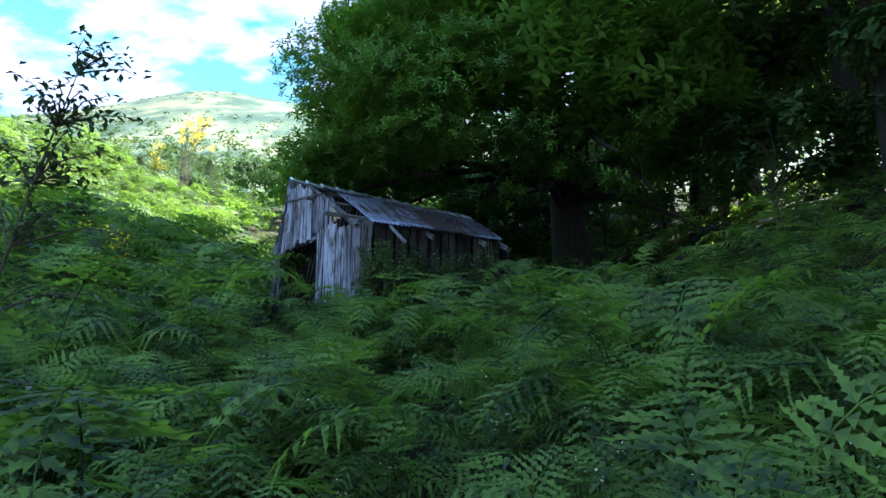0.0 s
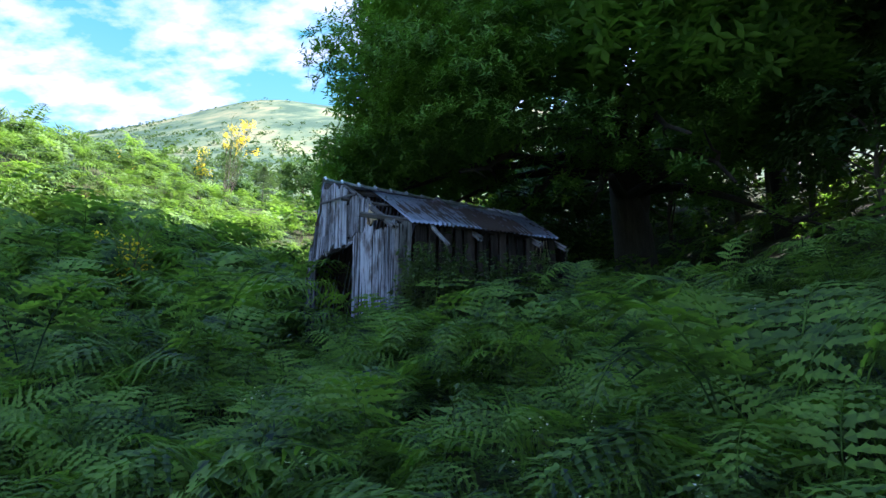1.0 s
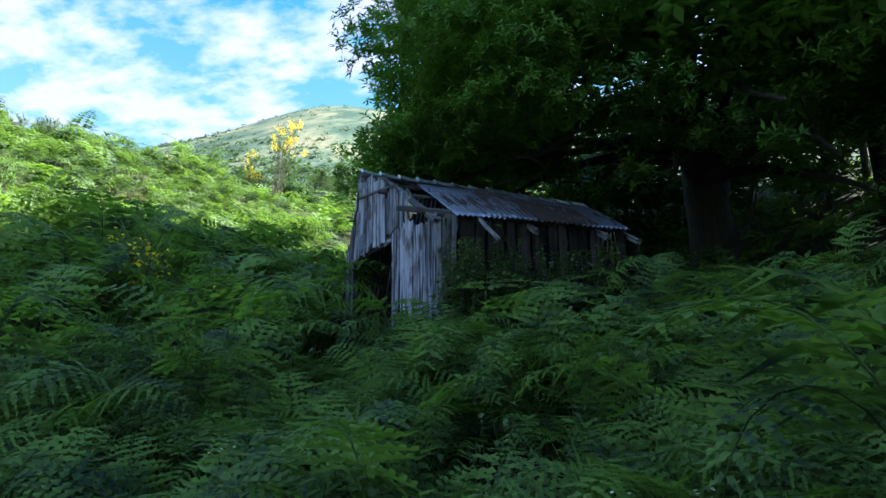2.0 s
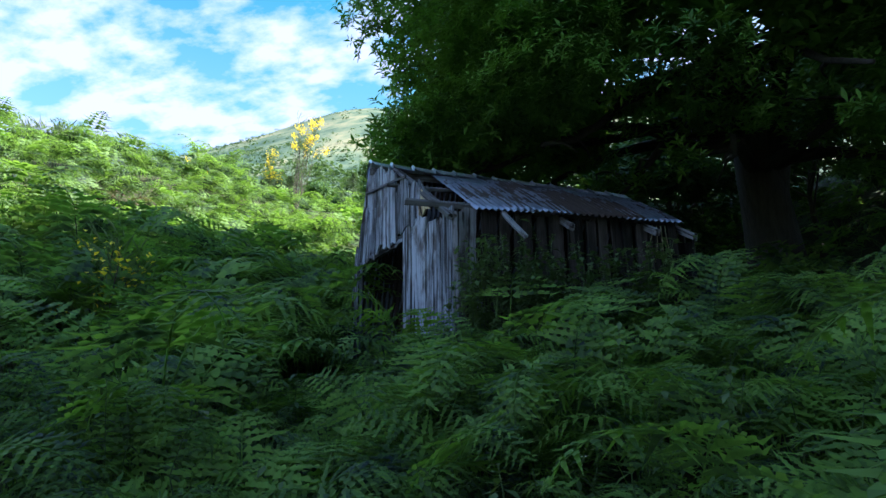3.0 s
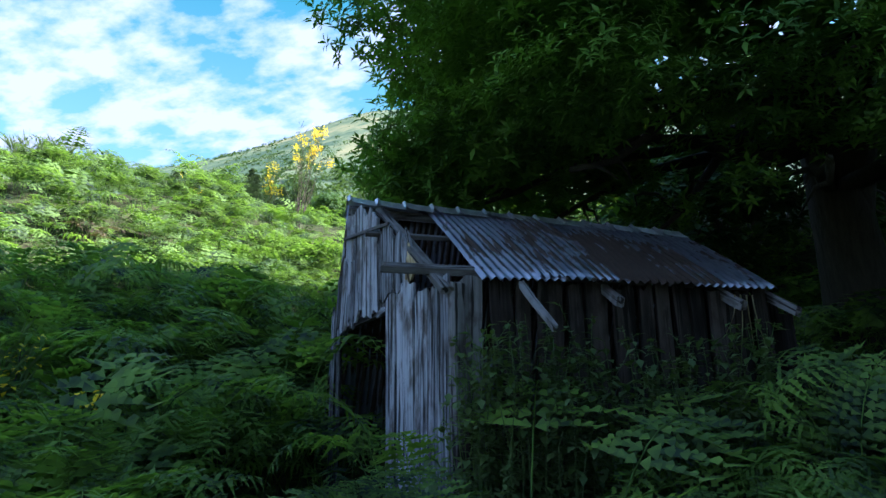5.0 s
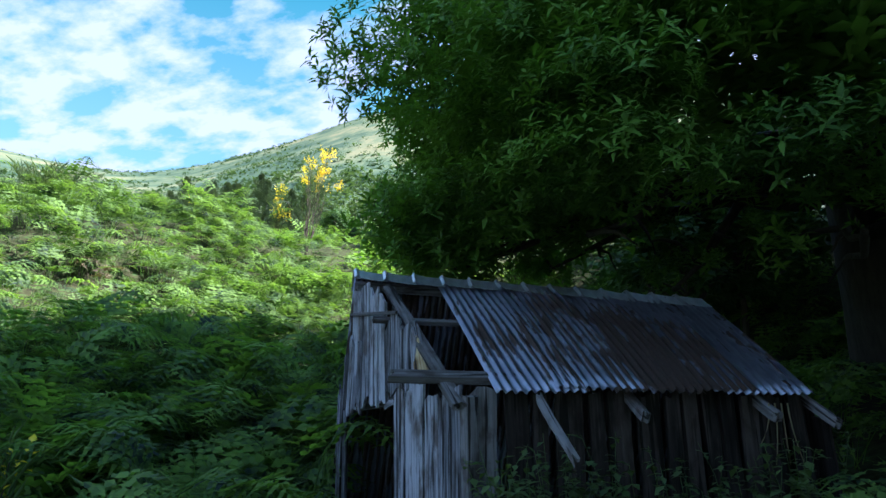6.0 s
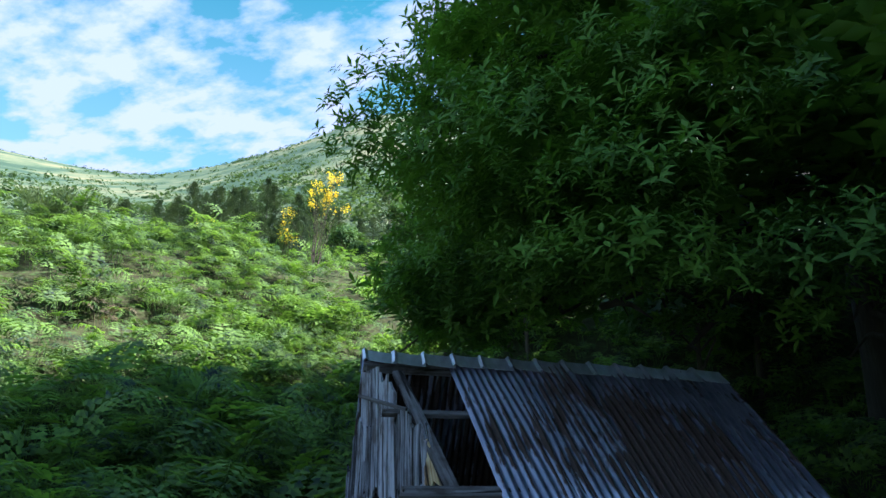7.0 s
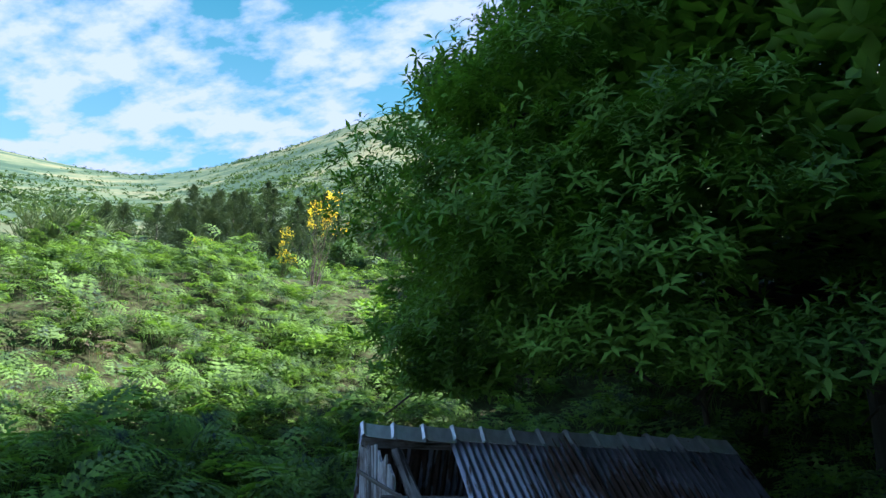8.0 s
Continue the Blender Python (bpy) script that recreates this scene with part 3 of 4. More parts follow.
def build_roof():
    rng = random.Random(21)
    axis = Vector((HUT_A[0], HUT_A[1], -0.03))
    n = 5
    for k in range(n):
        u0 = k / n
        top = hp(-0.20 + u0 * 2.98, 2.02 + 0.14 * u0, 5.60 - 0.15 * u0 + 0.012 * (k % 2))
        foot = -0.07 + u0 * 2.16
        straight = hp(-0.20 + u0 * 2.98, 0.0, 4.46 - 0.04 * u0 + 0.012 * (k % 2))
        cut = (0.0, 0.03, 0.0, 0.02, 0.0)[k]
        me = corrugated("roof_sheet", 0.70, (straight - top).length - cut, (M_ZINC, M_ZINC, M_RUST, M_RUST, M_ZINC)[k], 30 + k, skew=foot + 0.20 - u0 * 2.98)
        part("roof_sheet", me, SHED, "rust-streaked corrugated metal roof sheet", sheet_pose(top, straight, axis))
    # steep far slope, down almost to the ground
    for k in range(5):
        u0 = k / 5
        top = hp(-1.05 + u0 * 3.86, 2.04 + 0.12 * u0, 5.64 - 0.18 * u0 + 0.012 * (k % 2))
        low = hp(-1.25 + u0 * 3.86, 2.90 + 0.12 * u0, 3.35 + 0.012 * (k % 2))
        me = corrugated("roof_sheet", 0.82, (low - top).length, M_SHADERUST, 50 + k)
        m = sheet_pose(top, low, axis)
        part("roof_sheet", me, SHED, "corrugated sheet on the steep side, rusted all over to darken the inside", m)
    slope_n = Vector((-HUT_N[0] * 0.6, -HUT_N[1] * 0.6, 1)).normalized()
    # rafters, with tails that stick out under the eave
    for a, inner, drop, w in ((0.95, -0.10, 0.02, 0.06), (1.95, -0.10, 0.02, 0.075), (2.38, -0.15, 0.04, 0.05)):
        board("rafter", hp(a, inner, roof_z(inner) - 0.10 - drop), hp(a, 2.0, 5.58 - 0.10 - 0.05 * max(a, 0)), w, 0.08, slope_n, M_BEAM, "grey rafter with a rotted tail", 0.03)
    board("rafter", gp(2.09, 4.37, 0.05), gp(0.43, 5.46, -0.14), 0.10, 0.06, slope_n, M_BEAM, "grey gable rafter with a rotted tail", 0.03, 0.05)
    # purlins that stick out in front of the gable
    board("purlin", hp(-0.78, 0.27, 4.57), hp(2.4, 0.27, 4.50), 0.11, 0.07, slope_n, M_BEAM, "grey eave purlin")
    board("purlin", hp(-0.90, 1.25, 5.12), hp(2.6, 1.25, 4.98), 0.07, 0.05, slope_n, M_BEAM, "thin grey purlin")
    board("ridge_beam", hp(-1.02, 1.96, 5.54), hp(2.85, 2.06, 5.36), 0.10, 0.09, slope_n, M_BEAM)
    # loose strut that hangs from the eave
    board("loose_strut", hp(0.22, -0.02, 4.42), hp(0.29, -0.47, 4.04), 0.062, 0.028, Vector((-HUT_N[0], -HUT_N[1], 0.8)), M_BEAM, "broken grey board hanging from the eave", 0.06)
    # folded caps along the ridge, each lapping the next
    caps = 13
    for k in range(caps):
        u = k / caps
        bm = bmesh.new()
        L, rng_w = 0.335, rng.uniform(0.9, 1.1)
        prof = [(-0.15 * rng_w, -0.19), (-0.10, -0.095), (-0.03, 0.0), (0.04, 0.006), (0.14, -0.060), (0.235 * rng_w, -0.112)]
        rows = []
        for off in (0.0, -0.003):
            for x, lift in ((0.0, 0.010), (0.025, 0.036), (0.06, 0.012), (L * 0.6, 0.0), (L, -0.004)):
                rows.append([bm.verts.new((x + rng.uniform(-0.004, 0.004), -p[0], p[1] + lift + off)) for p in prof])
        for base, flip in ((0, False), (5, True)):
            for i in range(4):
                for j in range(len(prof) - 1):
                    q = (rows[base + i][j], rows[base + i][j + 1], rows[base + i + 1][j + 1], rows[base + i + 1][j])
                    bm.faces.new(q if not flip else q[::-1])
        for i in (0, 4):
            for j in range(len(prof) - 1):
                bm.faces.new((rows[i][j], rows[i][j + 1], rows[5 + i][j + 1], rows[5 + i][j]))
        for i in range(4):
            for j in (0, len(prof) - 1):
                bm.faces.new((rows[i][j], rows[i + 1][j], rows[6 + i][j], rows[5 + i][j]))
        bmesh.ops.recalc_face_normals(bm, faces=bm.faces)
        me = bpy.data.meshes.new("ridge_cap")
        bm.to_mesh(me)
        bm.free()
        me.materials.append(M_CAP)
        p = hp(-1.06 + 3.83 * u, 2.02 + 0.13 * u, 5.695 - 0.20 * u)
        x = (hp(2.94, 2.15, 5.475) - hp(-1.06, 2.02, 5.675)).normalized()
        y = Vector((HUT_N[0], HUT_N[1], 0))
        y = (y - x * y.dot(x)).normalized()
        m = Matrix.Translation(p) @ Matrix((x, y, x.cross(y))).transposed().to_4x4() @ pose(0, 0, 0, rng.uniform(-3, 3), rng.uniform(-1.5, 1.5), rng.uniform(-2, 2))
        part("ridge_cap", me, SHED, "folded pale metal ridge cap", m)


build_roof()


# ---- bracken ----
def frond(seed, stalk, blade, pairs, pinnules, width, comb):
    """One bracken frond: a bare stalk, then a drooping blade of paired, finely cut pinnae."""
    rng = np.random.default_rng(seed)
    n1, n2 = 4, pairs + 2
    pts, angs = [np.zeros(3)], []
    a0, a1 = radians(rng.uniform(80, 88)), radians(rng.uniform(58, 76))
    a2 = radians(rng.uniform(-85, -25))
    side = rng.uniform(-0.15, 0.15)
    for i in range(n1):
        u = (i + 0.5) / n1
        a = a0 + (a1 - a0) * u * u
        pts.append(pts[-1] + stalk / n1 * np.array([math.cos(a), side * u * math.cos(a), math.sin(a)]))
    for i in range(n2):
        u = (i + 0.5) / n2
        a = a1 + (a2 - a1) * u ** 1.15
        angs.append(a)
        pts.append(pts[-1] + blade / n2 * np.array([math.cos(a), side * math.cos(a), math.sin(a)]))
    pts = np.array(pts)
    rad = np.linspace(0.006, 0.0015, len(pts))
    step = 2 if pinnules > 3 else 4
    pieces = [tube(pts[::step], rad[::step], 3)]
    V, F = [], []
    for i in range(pairs):
        u = i / pairs
        p = pts[n1 + 1 + i] * 0.75 + pts[n1 + i] * 0.25
        a = angs[i]
        fwd = np.array([math.cos(a), side * math.cos(a), math.sin(a)])
        up = np.array([-math.sin(a), 0, math.cos(a)])
        lat = np.cross(up, fwd)
        L = width * (1 - u) ** 0.85 * rng.uniform(0.88, 1.08) * (0.82 if i == 0 else 1.0) + 0.02
        for sgn in (-1, 1):
            sw = rng.uniform(0.2, 0.5)
            droop = rng.uniform(0.1, 0.65)
            d = lat * sgn * math.cos(sw) + fwd * math.sin(sw) + up * rng.uniform(-0.05, 0.2)
            d /= np.linalg.norm(d)
            cr = np.cross(up, d)
            cr /= np.linalg.norm(cr)
            k = max(2, int(round(pinnules * (0.45 + 0.55 * L / width))))
            st = L / (k + 0.6)
            for j in range(k):
                v = (j + 0.6) / (k + 0.6)
                c = p + d * L * v - np.array([0, 0, 1.0]) * droop * L * v * v
                pl = comb * (0.35 + 0.65 * L / width) * (1 - 0.72 * v) * rng.uniform(0.75, 1.2) + 0.003
                for s2 in (-1, 1):
                    tip = c + cr * s2 * pl * 0.95 + d * pl * 0.55 - np.array([0, 0, 1.0]) * pl * rng.uniform(0.0, 0.25)
                    b = len(V)
                    V.extend((c - d * st * 0.5, c + d * st * 0.5, tip))
                    F.append((b, b + 1, b + 2) if s2 * sgn > 0 else (b, b + 2, b + 1))
            b = len(V)
            w0 = comb * (0.35 + 0.65 * L / width) * 0.52
            mid = p + d * L * 0.35 - np.array([0, 0, 1.0]) * droop * L * 0.12
            e = p + d * L - np.array([0, 0, 1.0]) * droop * L
            V.extend((p, mid - cr * w0, e, mid + cr * w0))
            F.extend(((b, b + 1, b + 3), (b + 1, b + 2, b + 3)))
            b = len(V)
            e = p + d * L * (k + 0.1) / (k + 0.6) - np.array([0, 0, 1.0]) * droop * L
            V.extend((e - cr * 0.008, e + cr * 0.008, e + d * st * 1.6))
            F.append((b, b + 1, b + 2))
    pieces.append((np.array(V), np.array(F)))
    return joined(pieces)


def inside_shed(x, y, grow=0.0):
    q0, q1 = x - HUT_O[0], y - HUT_O[1]
    a, i = q0 * HUT_A[0] + q1 * HUT_A[1], q0 * HUT_N[0] + q1 * HUT_N[1]
    front = -0.30 - 0.34 * i
    return (a > front - grow) & (a < 2.6 + grow) & (i > 0.05 - grow) & (i < 3.0 + grow)


NEAR_FRONDS = [frond(100 + k, 0.72 + 0.12 * (k % 4), 0.74 + 0.06 * (k % 5), 13, 5, 0.31 + 0.035 * (k % 3), 0.038) for k in range(10)]
MID_FRONDS = [frond(180 + k, 0.60 + 0.12 * (k % 4), 0.78 + 0.06 * (k % 3), 10, 3, 0.34 + 0.03 * (k % 3), 0.05) for k in range(8)]
FAR_FRONDS = [frond(200 + k, 0.65 + 0.10 * (k % 4), 0.85 + 0.06 * (k % 3), 10, 2, 0.33 + 0.03 * (k % 3), 0.05) for k in range(7)]
HILL_FRONDS = [frond(260 + k, 0.55, 0.90, 6, 1, 0.38, 0.085) for k in range(4)]


def downhill(x, y):
    """The way down the slope, as unit vectors in plan."""
    e = 0.6
    gx, gy = ground_z(x - e, y) - ground_z(x + e, y), ground_z(x, y - e) - ground_z(x, y + e)
    n = np.hypot(gx, gy) + 1e-6
    return gx / n, gy / n


def lean_mats(gx, gy, angle):
    """Turns that tip what stands upright towards (gx, gy)."""
    c, s_ = np.cos(angle), np.sin(angle)
    kx, ky = -gy, gx
    k = 1 - c
    m = np.stack([c + kx * kx * k, kx * ky * k, ky * s_, kx * ky * k, c + ky * ky * k, -kx * s_, -ky * s_, kx * s_, c], 1)
    return m.reshape(-1, 3, 3)


def headroom(x, y):
    """How tall bracken may stand where the walk passes over it, and in the trodden dip before the shed's door."""
    cz = 1.6 + 0.25 * np.clip(y, 0, 5.4)
    close = np.exp(-(x / 0.9) ** 2) * (y < 7.0)
    room = np.where(close > 0.25, cz - 0.35 - ground_z(x, y), 9.0)
    u = x + 0.87 + 0.44 * (y - 6.3)
    dip = (u > -1.3) & (u < 0.6) & (y > 5.6) & (y < 10.9)
    return np.where(dip, np.minimum(room, 2.72 + 1.7 * np.clip(u, 0, 1) - ground_z(x, y)), room)


def build_bracken():
    rng = np.random.default_rng(3)
    # plants that stand nearest, one thing each
    plants = []
    for k in range(7):
        holder = new("bracken_plant")
        tagged(holder, "green bracken fern with arching fronds on the slope", "fern", "bracken on the slope")
        for j in range(5 + k % 2):
            v, f = NEAR_FRONDS[(k * 3 + j) % len(NEAR_FRONDS)]
            yaw = 360 / 5.5 * j + rng.uniform(-25, 25)
            me = bpy.data.meshes.get("frond_%d" % ((k * 3 + j) % len(NEAR_FRONDS))) or np_mesh("frond_%d" % ((k * 3 + j) % len(NEAR_FRONDS)), v, f, M_FERN)
            part("frond", me, holder, "", pose(rng.uniform(-0.1, 0.1), rng.uniform(-0.1, 0.1), -0.03, 0, rng.uniform(-8, 14), yaw))
        plants.append(holder)
    spots = []
    tries = 0
    while len(spots) < 210 and tries < 9000:
        tries += 1
        x, y = rng.uniform(-4.2, 4.2), rng.uniform(2.6, 9.3)
        if abs(x) > 0.72 * y + 0.6 or inside_shed(x, y, 0.15):
            continue
        if math.sin(2.3 * x + 1.1 * math.sin(1.7 * y)) * math.cos(2.0 * y + 1.3 * math.sin(1.9 * x)) + 0.5 * math.sin(5.1 * x - 3.7 * y) < -0.1:
            continue
        if any((x - a) ** 2 + (y - b) ** 2 < 0.24 ** 2 for a, b, _ in spots):
            continue
        spots.append((x, y, rng.uniform(0.55, 0.95)))
    for k, (x, y, s) in enumerate(spots):
        s = min(s, max(0.28, float(headroom(x, y)) / 1.4))
        gx, gy = downhill(x, y)
        m = Matrix.Translation((x, y, float(ground_z(x, y)))) @ Matrix.Rotation(rng.uniform(-0.05, 0.6), 4, (-float(gy), float(gx), 0)) @ pose(0, 0, 0, 0, 0, rng.uniform(0, 360)) @ Matrix.Scale(s, 4)
        src = plants[k % 7]
        if k < 7:
            src.matrix_basis = m
        else:
            c = copy_thing(src, m)
            c.matrix_basis = m
    # the rest of the slope and the bank
    def cover(name, label, fronds, n, xr, yr, keep, size, gap=-0.45, mat=M_FERN):
        each = 5
        x, y = rng.uniform(*xr, n // each), rng.uniform(*yr, n // each)
        clump = np.sin(2.3 * x + 1.1 * np.sin(1.7 * y)) * np.cos(2.0 * y + 1.3 * np.sin(1.9 * x)) + 0.5 * np.sin(5.1 * x - 3.7 * y)
        ok = keep(x, y) & ~inside_shed(x, y, 0.1) & (clump + rng.normal(0, 0.3, len(x)) > gap)
        x, y, clump = x[ok], y[ok], clump[ok]
        s = rng.uniform(*size, len(x)) * rng.uniform(0.75, 1.2, len(x)) * (0.88 + 0.34 * clump)
        s = np.minimum(s, np.maximum(0.28, headroom(x, y) / 1.45))
        turn = rng.uniform(0, 6.28, len(x))
        gx, gy = downhill(x, y)
        lean = lean_mats(gx, gy, rng.normal(0.22, 0.2, len(x)))
        # five fronds spring from each root
        x, y, s, gx, gy = (np.repeat(q, each) for q in (x, y, s, gx, gy))
        yaw = np.repeat(turn, each) + np.tile(np.arange(each) * 6.28 / each, len(turn)) + rng.normal(0, 0.35, len(x))
        x, y = x + rng.normal(0, 0.07, len(x)), y + rng.normal(0, 0.07, len(x))
        m = rot_mats(rng, np.stack([x, y, ground_z(x, y) - 0.03], 1), yaw, rng.uniform(-0.05, 0.40, len(x)), s * rng.uniform(0.8, 1.1, len(x)))
        m[:, :3, :3] = np.repeat(lean, each, 0) @ m[:, :3, :3]
        which = rng.integers(0, len(fronds), len(x))
        v, f = joined([strewn(*fronds[k], m[which == k]) for k in range(len(fronds)) if (which == k).any()])
        tagged(new(name, np_mesh(name, v, f, mat)), label, "ferns", kind="stuff")

    cover("bracken_slope", "dense shaded green bracken covering the slope", NEAR_FRONDS, 2900, (-6, 6), (2.5, 10.5),
          lambda x, y: (np.abs(x) < 0.9 * y + 1.0), (0.62, 1.1), 0.0)
    cover("bracken_bank", "dense bracken on the bank, sunlit along its crest", FAR_FRONDS, 5000, (-17, -3.2), (7.5, 22),
          lambda x, y: (x < -0.25 * y + 0.2) & (np.hypot(x, y) < 27) & (x > -1.25 * y + 2) & (np.hypot(x + 4.6, y - 10.5) > 3.6), (0.66, 1.02), -0.7)
    cover("bracken_dell", "dark bracken hanging down the shaded bank", MID_FRONDS, 3000, (-8.5, -3.0), (6.6, 14.4),
          lambda x, y: (x < -0.25 * y + 0.3) & (np.hypot(x + 4.6, y - 10.5) < 3.9) & (y > 8.3), (0.8, 1.25), 0.0)
    cover("bracken_upper", "sunlit bracken running up the hill behind the bank", HILL_FRONDS, 3400, (-34, 4), (15, 40),
          lambda x, y: (np.hypot(x, y - 5) < 38) & ((y > 22) | (x > -3.5) | (x < -16)), (0.75, 1.2), -1.2)
    cover("bracken_wallside", "tall bracken crowding the shed's long wall", NEAR_FRONDS, 480, (-1.0, 1.7), (8.3, 11.0),
          lambda x, y: ((x - HUT_O[0]) * HUT_N[0] + (y - HUT_O[1]) * HUT_N[1] > -1.1) & ((x - HUT_O[0]) * HUT_N[0] + (y - HUT_O[1]) * HUT_N[1] < -0.05), (0.72, 1.0), -9.0)
    cover("dead_bracken", "withered brown bracken in patches on the bank", FAR_FRONDS, 180, (-11, -8), (13.4, 18),
          lambda x, y: (np.hypot(x + 9.6, y - 17.2) < 0.45) | (np.hypot(x + 9.9, y - 14.6) < 0.45) | (np.hypot(x + 8.6, y - 14.0) < 0.35), (0.8, 1.1), -9.0, M_STRAW)
    cover("bracken_clearing", "low bracken round the clearing under the trees", HILL_FRONDS, 1500, (-16, 12), (-7, 10),
          lambda x, y: (np.abs(x) > 0.75 * y + 2.4) & (x > -1.25 * y - 16) & ((y < 1.0) | (x < -4.5) | (x > 5.5)), (0.6, 0.95), -0.6)
    cover("bracken_hollow", "bracken filling the hollow behind the shed", HILL_FRONDS, 1100, (-9, -1), (13.5, 25),
          lambda x, y: (x < -0.15 * y + 1.0), (0.75, 1.15), -9.0)
    cover("bracken_woodside", "shaded bracken at the foot of the trees", HILL_FRONDS, 1700, (-3, 14), (9, 27),
          lambda x, y: (x > -3.0), (0.7, 1.2))


build_bracken()


# ---- trees ----
def leaf_blade(length, width, droop=0.25, fold=0.25):
    """A long folded leaf along x with a drooping tip."""
    z = -droop * length * 0.2
    lift = fold * width * 0.5
    v = np.array([(0, 0, 0), (0.45 * length, -width / 2, z + lift), (0.45 * length, 0, z), (0.45 * length, width / 2, z + lift), (length, 0, -droop * length)])
    return v, np.array([(0, 1, 2), (0, 2, 3), (1, 4, 2), (2, 4, 3)])


def small_leaf(length, width):
    v = np.array([(0, 0, 0), (length * 0.5, -width / 2, 0.1 * width), (length, 0, -0.15 * length), (length * 0.5, width / 2, 0.1 * width)])
    return v, np.array([(0, 1, 2), (0, 2, 3)])


def rosette(seed, leaves, length, width, fine=True, folded=False):
    """A shoot's end: leaves set round a twig, spreading and drooping."""
    rng = np.random.default_rng(seed)
    out = []
    for k in range(leaves):
        L = length * rng.uniform(0.65, 1.1)
        W = width * rng.uniform(0.8, 1.15)
        v, f = leaf_blade(L, W, 0.3, 0.3) if folded else small_leaf(L, W)
        u = k / leaves
        m = rot_mats(rng, np.array([[rng.normal(0, 0.01), rng.normal(0, 0.01), length * ((0.25 - 0.6 * u) if fine else (0.5 - 1.1 * u))]]), np.array([k * 2.4 + rng.uniform(-0.5, 0.5)]), np.array([(0.8 * u - 0.75 if fine else 0.75 * u - 0.45) + rng.uniform(-0.3, 0.3)]), np.ones(1), None)
        out.append(strewn(v, f, m))
    return joined(out)


def limb_path(rng, a, b, bend=0.12, n=7):
    a, b = np.asarray(a, float), np.asarray(b, float)
    L = np.linalg.norm(b - a)
    u = np.linspace(0, 1, n)[:, None]
    wob = rng.normal(0, bend * L, (3, 3))
    p = a + (b - a) * u
    for k in range(3):
        p = p + wob[k] * np.sin(np.pi * (k + 1) * u) / (k + 1) * 0.6
    p[:, 2] += 0.10 * L * np.sin(np.pi * u[:, 0])
    return p


def crown_tree(name, label, base, height, trunk_r, centre, radii, lobes, per_lobe, tufts, mat, bark, seed, lobe_r=(0.9, 1.5), filler=0, limbs=9):
    """A broadleaf tree: tapered trunk, bent limbs, a crown of many leaf tufts set in uneven lobes."""
    rng = np.random.default_rng(seed)
    base, centre, radii = np.array(base, float), np.array(centre, float), np.array(radii, float)
    tree = tagged(new(name), label, "tree")
    tree.matrix_basis = Matrix.Translation(base)
    tp = limb_path(rng, base - (0, 0, 0.4), (centre[0], centre[1], base[2] + height * 0.8), 0.025, 10)
    tr = trunk_r * np.linspace(1.15, 0.2, 10)
    tr[0] *= 1.35
    v, f = tube(tp - base, tr, 10)
    part("trunk", np_mesh("trunk", v, f, bark, True), tree)
    d = rng.normal(0, 1, (lobes, 3))
    d[:, 2] = np.abs(d[:, 2]) - 0.45 * rng.random(lobes)
    d /= np.linalg.norm(d, axis=1, keepdims=True)
    cent = centre + d * radii * rng.uniform(0.72, 0.97, (lobes, 1))
    for k in rng.choice(lobes, min(limbs, lobes), replace=False):
        start = tp[rng.integers(3, 7)]
        part("limb", limb_mesh(rng, base, start, start + (cent[k] - start) * 0.92, trunk_r, bark), tree)
    bits = []
    for c in cent:
        r = rng.uniform(*lobe_r)
        n = int(per_lobe * rng.uniform(0.7, 1.3) * (r / lobe_r[1]) ** 2)
        bits.append(lobe_tufts(rng, c - base, (c - centre) / radii, r, rng.uniform(0.55, 0.8), n, tufts, (0.45, 1.08), -0.3))
    if filler:
        d = rng.normal(0, 1, (filler, 3))
        d /= np.linalg.norm(d, axis=1, keepdims=True)
        q = centre + d * radii * (rng.uniform(0.1, 0.62, filler) ** 0.5)[:, None]
        q = q[q[:, 2] > centre[2] - radii[2] * 0.6]
        bits.append(strewn(*FILL_TUFT, rot_mats(rng, q - base, rng.uniform(0, 6.28, len(q)), rng.uniform(-0.6, 0.9, len(q)), rng.uniform(0.8, 1.3, len(q)))))
    part("crown", np_mesh("crown", *joined(bits), mat), tree, "dense green leaves")
    return tree


def limb_mesh(rng, base, a, b, trunk_r, bark, thick=0.42):
    """A bent limb from a to b with a few side twigs."""
    lp = limb_path(rng, a, b, 0.07, 8)
    bits = [tube(lp - base, trunk_r * np.linspace(thick, 0.06, 8), 7)]
    for t in range(4):
        q = lp[rng.integers(3, 8)]
        e = q + rng.normal(0, 0.45, 3) * np.array([1.2, 1.2, 0.6])
        bits.append(tube(limb_path(rng, q, e, 0.12, 5) - base, trunk_r * np.linspace(0.10, 0.02, 5), 5))
    return np_mesh("limb", *joined(bits), bark, True)


